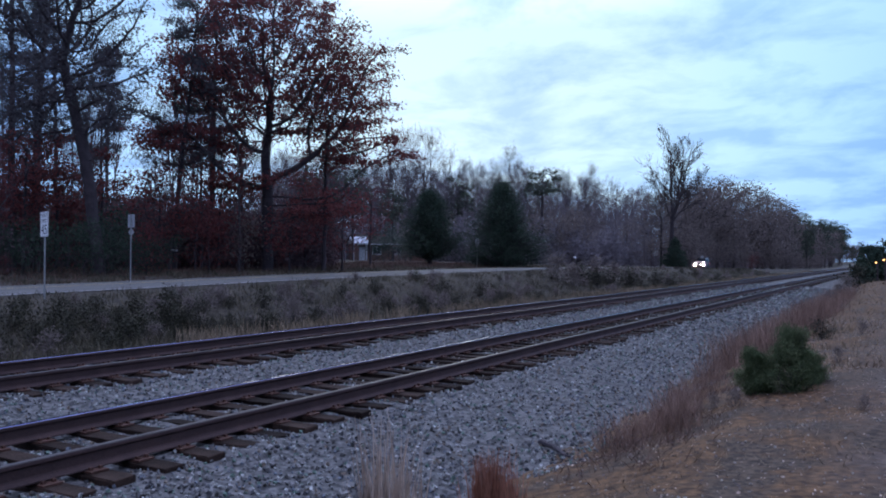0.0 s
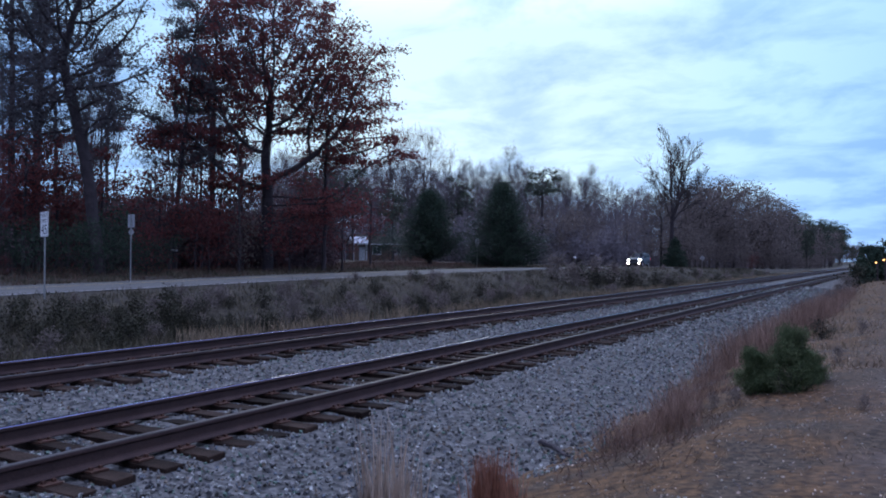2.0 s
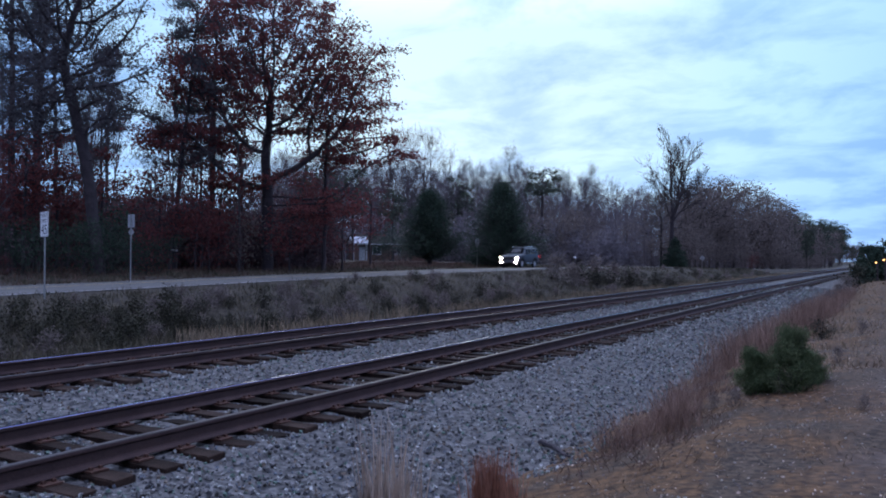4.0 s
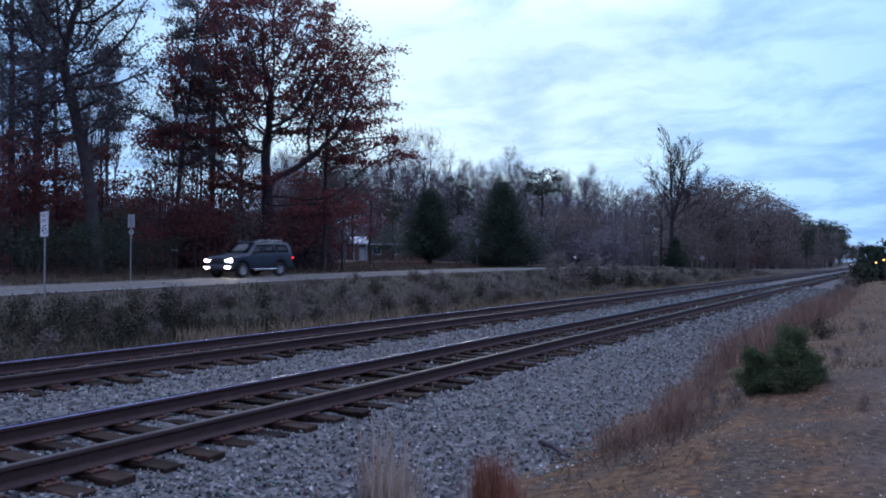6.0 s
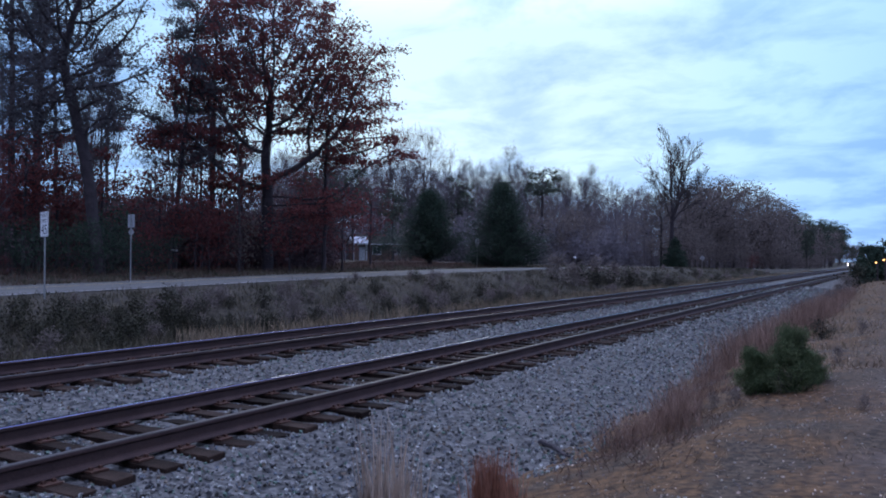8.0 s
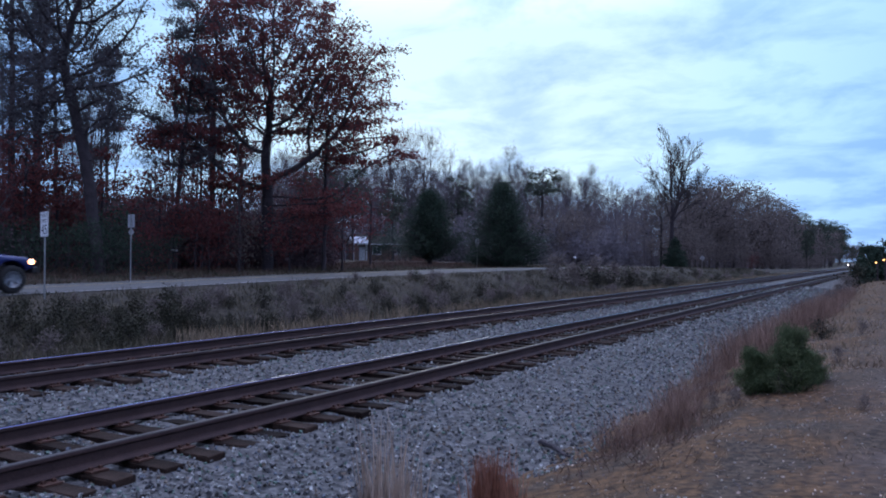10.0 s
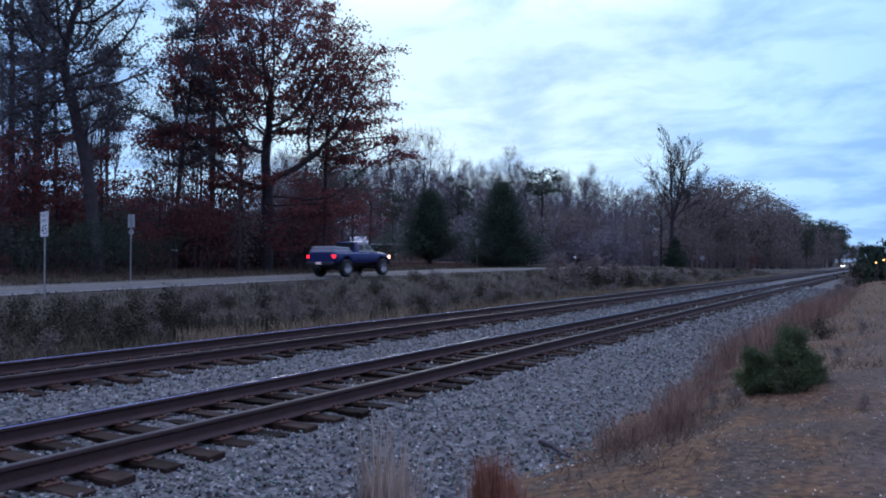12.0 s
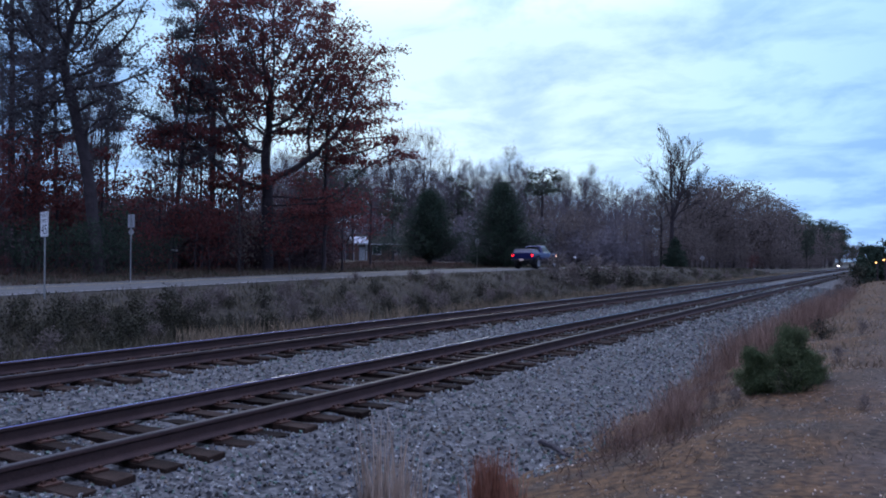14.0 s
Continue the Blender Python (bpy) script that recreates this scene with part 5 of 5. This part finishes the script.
def shell(tab, x):
    """Half-width, lower edge, belt, roof and roof half-width of a car body at x."""
    w, zb, belt, zr, wr = (float(np.interp(x, tab["x"], tab[k])) for k in ("w", "low", "belt", "roof", "wr"))
    arch = zb
    for xw in tab["axles"]:
        d = abs(x - xw)
        if d < tab["arch"]:
            arch = max(arch, tab["hub"] + math.sqrt(tab["arch"] ** 2 - d * d))
    return w, zb, arch, min(belt, zr - 0.03), zr, wr


def body_bm(tab, step=0.05):
    bm = bmesh.new()
    xs = list(np.arange(tab["x"][0], tab["x"][-1], step)) + [tab["x"][-1]]
    for xw in tab["axles"]:
        xs += [xw - tab["arch"] + 0.004, xw + tab["arch"] - 0.004]
    rings = []
    for x in sorted(xs):
        w, zb, arch, belt, zr, wr = shell(tab, x)
        mid = max(arch + 0.02, (zb + belt) / 2)
        half = [(w * 0.80, max(zb, arch - 0.02)), (w * 0.97, arch), (w, max(arch + 0.01, zb + 0.10)), (w * 1.005, mid), (w, max(mid + 0.01, belt - 0.10)), (w * 0.98, max(mid + 0.02, belt)),
                (wr, max(belt + 0.01, zr - 0.07)), (wr - 0.05, zr - 0.02), (wr * 0.55, zr + 0.004), (0.0, zr + 0.012)]
        ring = [(y, z) for y, z in half] + [(-y, z) for y, z in reversed(half[:-1])]
        rings.append([bm.verts.new((x, y, z)) for y, z in ring])
    n = len(rings[0])
    for a, b in zip(rings, rings[1:]):
        for j in range(n):
            f = bm.faces.new((a[j], a[(j + 1) % n], b[(j + 1) % n], b[j]))
            f.smooth = True
    bm.faces.new(rings[0])
    bm.faces.new(rings[-1])
    bmesh.ops.recalc_face_normals(bm, faces=bm.faces)
    return bm


def side_glass(tab, side, x0, x0t, x1, x1t, f0=0.12, f1=0.86, out=0.012):
    """A window that follows the side of the cabin; its ends may lean."""
    bm = bmesh.new()
    g = []
    for i in range(6):
        row = []
        for k in range(4):
            f = f0 + (f1 - f0) * k / 3
            x = (x0 + (x0t - x0) * k / 3) * (1 - i / 5) + (x1 + (x1t - x1) * k / 3) * (i / 5)
            w, zb, arch, belt, zr, wr = shell(tab, x)
            y = w * 0.98 * (1 - f) + wr * f + out
            row.append(bm.verts.new((x, side * y, belt * (1 - f) + (zr - 0.07) * f)))
        g.append(row)
    for i in range(5):
        for k in range(3):
            bm.faces.new((g[i][k], g[i + 1][k], g[i + 1][k + 1], g[i][k + 1])).smooth = True
    bmesh.ops.solidify(bm, geom=list(bm.faces), thickness=0.006)
    return bm


def top_glass(tab, x0, x1, inset=0.08, up=0.022):
    """A windscreen or rear window that follows the slope between x0 and x1."""
    bm = bmesh.new()
    g = []
    for i in range(6):
        x = x0 + (x1 - x0) * i / 5
        w, zb, arch, belt, zr, wr = shell(tab, x)
        g.append([bm.verts.new((x, (wr - inset) * s, zr + up - 0.01 * abs(s))) for s in (-1, -0.5, 0, 0.5, 1)])
    for i in range(5):
        for k in range(4):
            bm.faces.new((g[i][k], g[i + 1][k], g[i + 1][k + 1], g[i][k + 1])).smooth = True
    bmesh.ops.solidify(bm, geom=list(bm.faces), thickness=0.006)
    return bm


def ring_bm(profile, n=28):
    """A round body about the y axis from (radius, y) pairs."""
    bm = bmesh.new()
    rings = [[bm.verts.new((r * math.cos(i * 2 * math.pi / n), y, r * math.sin(i * 2 * math.pi / n))) for i in range(n)] for r, y in profile]
    for a, b in zip(rings, rings[1:]):
        for i in range(n):
            bm.faces.new((a[i], a[(i + 1) % n], b[(i + 1) % n], b[i])).smooth = True
    bmesh.ops.recalc_face_normals(bm, faces=bm.faces)
    return bm


def wheel(parent, x, y, r, width, side, spokes):
    w = new("wheel")
    w.parent = parent
    w.matrix_basis = pose(x, y, r)
    w.empty_display_size = 0.2
    h = width / 2
    rr = r * 0.58
    part("tyre", ring_bm([(rr, -h * 0.9), (r * 0.80, -h), (r * 0.96, -h * 0.85), (r, -h * 0.5), (r, h * 0.5), (r * 0.96, h * 0.85), (r * 0.80, h), (rr, h * 0.9), (rr * 0.97, 0), (rr, -h * 0.9)]), TYRE, w, "black tyre")
    bm = ring_bm([(rr * 1.02, side * h * 0.92), (rr * 0.93, side * h * 0.95), (rr * 0.88, side * h * 0.55), (rr * 0.5, side * h * 0.30), (0.001, side * h * 0.30)])
    for k in range(spokes):
        a = k * 2 * math.pi / spokes
        rod(bm, (0.02 * math.cos(a), side * h * 0.62, 0.02 * math.sin(a)), (rr * 0.95 * math.cos(a), side * h * 0.72, rr * 0.95 * math.sin(a)), rr * 0.17, rr * 0.13, 6)
    rod(bm, (0, side * h * 0.4, 0), (0, side * h * 0.85, 0), rr * 0.26, rr * 0.2, 12)
    part("rim", bm, RIM, w, "alloy rim with spokes")
    return w


def lamp_bm(x, y, z, w, h, d=0.10):
    return boxed(x - d, x, y - w / 2, y + w / 2, z - h / 2, z + h / 2, min(w, h, d) * 0.25)


def suv():
    tab = dict(x=[-2.24, -2.20, -2.02, -1.2, 0.30, 1.02, 1.30, 2.02, 2.20, 2.27],
               w=[0.80, 0.88, 0.91, 0.92, 0.92, 0.92, 0.92, 0.89, 0.83, 0.78],
               low=[0.52, 0.48, 0.45, 0.42, 0.42, 0.42, 0.42, 0.44, 0.46, 0.50],
               belt=[1.16, 1.18, 1.20, 1.18, 1.15, 1.13, 1.12, 1.04, 0.98, 0.92],
               roof=[1.30, 1.62, 1.78, 1.80, 1.78, 1.20, 1.16, 1.08, 1.02, 0.95],
               wr=[0.70, 0.70, 0.70, 0.70, 0.68, 0.80, 0.84, 0.80, 0.74, 0.70], axles=(-1.22, 1.52), arch=0.47, hub=0.38)
    c = thing("suv", pose(0, 0, 0), "slate blue four-door off-road car with lit headlamps", "car")
    part("body", body_bm(tab), SLATE_PAINT, c, "slate blue painted body")
    part("underbody", boxed(-2.0, 2.0, -0.66, 0.66, 0.32, 0.62, 0.03), TRIM, c)
    part("windscreen", top_glass(tab, 0.36, 0.98), GLASS, c)
    part("rear_window", top_glass(tab, -2.18, -2.05, 0.1, 0.03), GLASS, c)
    for s in (-1, 1):
        part("side_window", side_glass(tab, s, 0.92, 0.42, 0.05, 0.05), GLASS, c)
        part("side_window", side_glass(tab, s, -0.03, -0.03, -0.90, -0.86), GLASS, c)
        part("side_window", side_glass(tab, s, -1.0, -0.96, -1.95, -1.85), GLASS, c)
        part("headlight", lamp_bm(2.27, s * 0.66, 0.85, 0.32, 0.16), HEAD_LIGHT, c, "lit headlamp")
        part("fog_light", lamp_bm(2.335, s * 0.68, 0.52, 0.20, 0.10, 0.08), FOG_LIGHT, c, "lit fog lamp")
        part("tail_light", lamp_bm(-2.16, s * 0.84, 0.96, 0.10, 0.11), TAIL_LIGHT, c, "glowing red tail lamp")
        part("running_board", rod(bmesh.new(), (-0.85, s * 0.95, 0.40), (0.85, s * 0.95, 0.40), 0.04, 0.04, 10), CHROME, c, "metal side step")
        part("roof_rail", rod(bmesh.new(), (-1.7, s * 0.58, 1.865), (0.2, s * 0.58, 1.855), 0.022, 0.022, 8), CHROME, c, "metal roof rail")
        bm = boxed(0.72, 0.86, s * 1.02 - 0.1, s * 1.02 + 0.1, 1.16, 1.32, 0.03)
        part("mirror", bm, TRIM, c, "black door mirror")
        part("door_handle", boxed(0.0, 0.16, s * 0.935 - 0.012, s * 0.935 + 0.012, 1.0, 1.03), TRIM, c)
        for x in (-1.4, -0.7, 0.05):
            part("rack_foot", rod(bmesh.new(), (x, s * 0.58, 1.77), (x, s * 0.58, 1.86), 0.02), TRIM, c)
    for x in (-1.4, -0.7, 0.05):
        part("roof_bar", rod(bmesh.new(), (x, -0.58, 1.86), (x, 0.58, 1.86), 0.016), TRIM, c)
    part("grille", boxed(2.20, 2.285, -0.44, 0.44, 0.72, 0.94, 0.02), TRIM, c, "dark grille")
    part("front_bumper", boxed(2.08, 2.33, -0.86, 0.86, 0.42, 0.66, 0.06), BUMPER, c, "dark grey front bumper")
    part("rear_bumper", boxed(-2.34, -2.12, -0.86, 0.86, 0.44, 0.66, 0.05), TRIM, c, "black rear bumper")
    return c, [wheel(c, x, s * 0.80, 0.38, 0.25, s, 6) for x in (-1.22, 1.52) for s in (-1, 1)], 0.38


def pickup():
    low = dict(x=[-2.62, -2.58, -2.3, -0.60, 1.02, 1.35, 2.10, 2.32, 2.40],
               w=[0.80, 0.84, 0.87, 0.88, 0.88, 0.88, 0.86, 0.80, 0.76],
               low=[0.74, 0.72, 0.70, 0.68, 0.68, 0.68, 0.70, 0.74, 0.78],
               belt=[1.20, 1.22, 1.22, 1.22, 1.20, 1.18, 1.12, 1.06, 1.00],
               roof=[1.22, 1.25, 1.26, 1.26, 1.26, 1.24, 1.16, 1.10, 1.04],
               wr=[0.74, 0.78, 0.81, 0.82, 0.82, 0.82, 0.78, 0.72, 0.68], axles=(-1.62, 1.60), arch=0.57, hub=0.45)
    cab = dict(x=[-0.62, -0.58, -0.48, 0.35, 0.42, 1.08, 1.12], w=[0.84, 0.85, 0.86, 0.86, 0.86, 0.86, 0.86], low=[1.0] * 7, belt=[1.24] * 7,
               roof=[1.27, 1.56, 1.79, 1.82, 1.80, 1.30, 1.27], wr=[0.66, 0.66, 0.66, 0.66, 0.66, 0.72, 0.74], axles=(), arch=0.0, hub=0.0)
    c = thing("pickup_truck", pose(0, 0, 0), "blue lifted pickup truck with a covered bed", "pickup truck")
    part("body", body_bm(low), BLUE_PAINT, c, "blue painted body")
    part("cab", body_bm(cab), BLUE_PAINT, c, "blue cab")
    part("windscreen", top_glass(cab, 0.46, 1.04), GLASS, c)
    part("rear_window", boxed(-0.605, -0.59, -0.55, 0.55, 1.34, 1.74), GLASS, c)
    # bed cover: sloping sides with a pale lid
    bm = bmesh.new()
    vs = [bm.verts.new(p) for p in ((-2.58, -0.80, 1.24), (-1.02, -0.80, 1.24), (-1.02, 0.80, 1.24), (-2.58, 0.80, 1.24), (-2.42, -0.68, 1.50), (-1.16, -0.68, 1.43), (-1.16, 0.68, 1.43), (-2.42, 0.68, 1.50))]
    for q in ((0, 1, 5, 4), (1, 2, 6, 5), (2, 3, 7, 6), (3, 0, 4, 7), (4, 5, 6, 7), (3, 2, 1, 0)):
        bm.faces.new([vs[i] for i in q])
    bmesh.ops.recalc_face_normals(bm, faces=bm.faces)
    bmesh.ops.bevel(bm, geom=list(bm.edges), offset=0.03, segments=2, affect="EDGES")
    part("bed_cover", bm, CAP_GREY, c, "grey bed cover")
    bm = boxed(-2.44, -1.14, -0.70, 0.70, 1.495, 1.535, 0.015)
    for v in bm.verts:
        v.co.z -= 0.07 * (v.co.x + 2.44) / 1.30
    part("bed_lid", bm, CAP_LID, c, "pale grey lid")
    for s in (-1, 1):
        part("side_window", side_glass(cab, s, 1.0, 0.42, 0.07, 0.07, 0.06, 0.97), GLASS, c)
        part("side_window", side_glass(cab, s, 0.01, 0.01, -0.54, -0.48, 0.06, 0.97), GLASS, c)
        part("headlight", lamp_bm(2.41, s * 0.62, 0.98, 0.26, 0.17), glow_head, c, "headlamp")
        part("turn_light", lamp_bm(2.36, s * 0.79, 0.98, 0.10, 0.16, 0.16), MARKER, c, "lit amber marker lamp")
        part("tail_light", lamp_bm(-2.55, s * 0.79, 1.03, 0.11, 0.14), TAIL_LIGHT, c, "glowing red tail lamp")
        bm = boxed(0.86, 0.98, s * 1.0 - 0.09, s * 1.0 + 0.09, 1.26, 1.42, 0.03)
        part("mirror", bm, TRIM, c, "black door mirror")
        part("window_sill", boxed(-0.52, 0.12, s * 0.875 - 0.008, s * 0.875 + 0.008, 1.25, 1.285), CAP_LID, c, "pale strip under the window")
        part("door_handle", boxed(0.12, 0.28, s * 0.895 - 0.012, s * 0.895 + 0.012, 1.08, 1.11), TRIM, c)
        part("mud_flap", boxed(-2.16, -2.13, s * 0.74 - 0.14, s * 0.74 + 0.14, 0.35, 0.68), TRIM, c)
        part("body_crease", boxed(-2.4, 1.0, s * 0.886 - 0.006, s * 0.886 + 0.006, 0.86, 0.885), BLUE_PAINT, c)
    part("frame", boxed(-2.4, 2.2, -0.42, 0.42, 0.50, 0.72, 0.02), TRIM, c, "dark chassis")
    for x in (-1.62, 1.60):
        part("axle", rod(bmesh.new(), (x, -0.7, 0.42), (x, 0.7, 0.42), 0.06), TRIM, c)
    part("rear_bumper", boxed(-2.80, -2.60, -0.82, 0.82, 0.60, 0.76, 0.03), TRIM, c, "dark step bumper")
    part("front_bumper", boxed(2.30, 2.50, -0.84, 0.84, 0.62, 0.82, 0.04), TRIM, c, "dark front bumper")
    part("grille", boxed(2.36, 2.415, -0.46, 0.46, 0.86, 1.06, 0.01), TRIM, c, "dark grille")
    part("number_plate", boxed(-2.815, -2.803, -0.16, 0.16, 0.64, 0.76), PLATE_GLOW, c, "pale number plate with a faint glow of its own")
    part("hitch", boxed(-2.86, -2.6, -0.05, 0.05, 0.50, 0.56), CHROME, c)
    return c, [wheel(c, x, s * 0.80, 0.44, 0.30, s, 5) for x in (-1.62, 1.60) for s in (-1, 1)], 0.44


def far_car():
    tab = dict(x=[-2.3, -2.2, -1.7, -1.0, 0.3, 1.0, 1.9, 2.2, 2.3], w=[0.78, 0.84, 0.88, 0.88, 0.88, 0.88, 0.86, 0.80, 0.74], low=[0.36, 0.3, 0.26, 0.24, 0.24, 0.24, 0.26, 0.3, 0.36],
               belt=[0.9, 0.94, 0.95, 0.94, 0.92, 0.9, 0.82, 0.76, 0.7], roof=[0.94, 1.0, 1.1, 1.42, 1.44, 0.96, 0.86, 0.8, 0.74], wr=[0.66, 0.66, 0.66, 0.58, 0.58, 0.76, 0.76, 0.72, 0.66],
               axles=(-1.35, 1.4), arch=0.38, hub=0.31)
    c = thing("sedan", pose(0, 0, 0), "dark sedan far down the road with lit headlamps", "car")
    part("body", body_bm(tab, 0.1), SLATE_PAINT, c, "dark painted body")
    part("windscreen", top_glass(tab, 0.36, 0.95), GLASS, c)
    for s in (-1, 1):
        part("side_window", side_glass(tab, s, 0.8, 0.4, -0.9, -0.9), GLASS, c)
        part("headlight", lamp_bm(2.3, s * 0.62, 0.68, 0.34, 0.22), HEAD_FAR, c, "lit headlamp")
    return c, [wheel(c, x, s * 0.76, 0.31, 0.2, s, 5) for x in (-1.35, 1.4) for s in (-1, 1)], 0.31


glow_head = glow_mat("dim_headlamp", (1.0, 0.9, 0.8), 2.0)
HEAD_FAR = glow_mat("lit_far_headlight", (1.0, 0.86, 0.76), 120.0)
SUV, SUV_WHEELS, SUV_R = suv()
TRUCK, TRUCK_WHEELS, TRUCK_R = pickup()
SEDAN, SEDAN_WHEELS, SEDAN_R = far_car()


# ---- the nearest ballast stones, one by one ----
def stone_mesh(seed):
    g = np.random.default_rng(seed)
    c = np.array([(a, b, c) for a in (-1, 1) for b in (-1, 1) for c in (-1, 1)], float) * g.uniform(0.5, 1.0, (8, 3)) * (1.0, 0.8, 0.65)
    q = np.array([(0, 1, 3, 2), (4, 6, 7, 5), (0, 4, 5, 1), (2, 3, 7, 6), (1, 5, 7, 3), (0, 2, 6, 4)])
    return mesh_np("stone", c * 0.026, q, PICKED)


PICKED = mat("ballast_stone_piece", (0.09, 0.088, 0.086), (0.22, 0.215, 0.21), 0.85, 0, 9, 70, 0.4, obj=0.8, spec=0.2)
SHAPES = [stone_mesh(500 + i) for i in range(10)]
rng = random.Random(55)
for k in range(290):
    x, y = rng.uniform(4.2, 8.2), rng.uniform(3.3, 5.6)
    o = part("stone", SHAPES[k % 10], None, bpy.data.objects["ballast_bed"])
    s = rng.uniform(0.7, 1.25)
    o.matrix_basis = Matrix.LocRotScale((x, y, float(bed_z(x, y)) + 0.018), Euler([rng.uniform(0, 6.28) for _ in range(3)]), (s, s, s))


# ---- what moves ----
def lane_pose(x, y, back):
    """On the road at x in the lane at y, pitched with the slope; back: heading towards -x."""
    z = float(road_z(x)) + float(np.interp(y, road_y, crown)) + 0.002
    slope = math.degrees(math.atan(float(road_z(x + 1.5) - road_z(x - 1.5)) / 3.0))
    return pose(x, y, z, 0, slope if back else -slope, 180 if back else 0)


def drive(car, wheels, radius, rows, y, back):
    walk(car, [(t, lane_pose(x, y, back)) for t, x in rows])
    ts, xs = [t for t, x in rows], [x for t, x in rows]
    at = [(w.location.copy(), w) for w in wheels]
    spin = [0.0]
    for k in range(1, 421):
        d = abs(float(np.interp(k / FPS, ts, xs) - np.interp((k - 1) / FPS, ts, xs)))
        spin.append(spin[-1] + min(80.0, math.degrees(d / radius)))
    for p, w in at:
        walk(w, [(k / FPS, pose(p.x, p.y, p.z, 0, spin[k], 0)) for k in range(421)])


def motions():
    drive(SUV, SUV_WHEELS, SUV_R, [(0, 140.4), (0.5, 130.8), (1, 121.25), (1.5, 111.7), (2, 101.85), (2.5, 92.2), (3, 82.5), (4.15, 61.4), (5.3, 41.78), (5.5, 38.5), (6, 30.7), (6.5, 23.33), (6.7, 20.5),
                                   (7.1, 15.0), (9, -11), (14, -78)], 28.6, True)
    drive(TRUCK, TRUCK_WHEELS, TRUCK_R, [(0, -90.2), (5, -38.2), (9, 3.28), (10.4, 17.52), (11, 23.64), (11.5, 28.79), (12, 34.14), (12.5, 39.82), (13, 45.83), (13.5, 52.24), (14, 58.79)], 24.75, False)
    drive(SEDAN, SEDAN_WHEELS, SEDAN_R, [(0, 806), (3.2, 784), (5, 722), (6.5, 660), (8.2, 650), (10.5, 614), (12.5, 553), (14, 520)], 28.6, True)


motions()
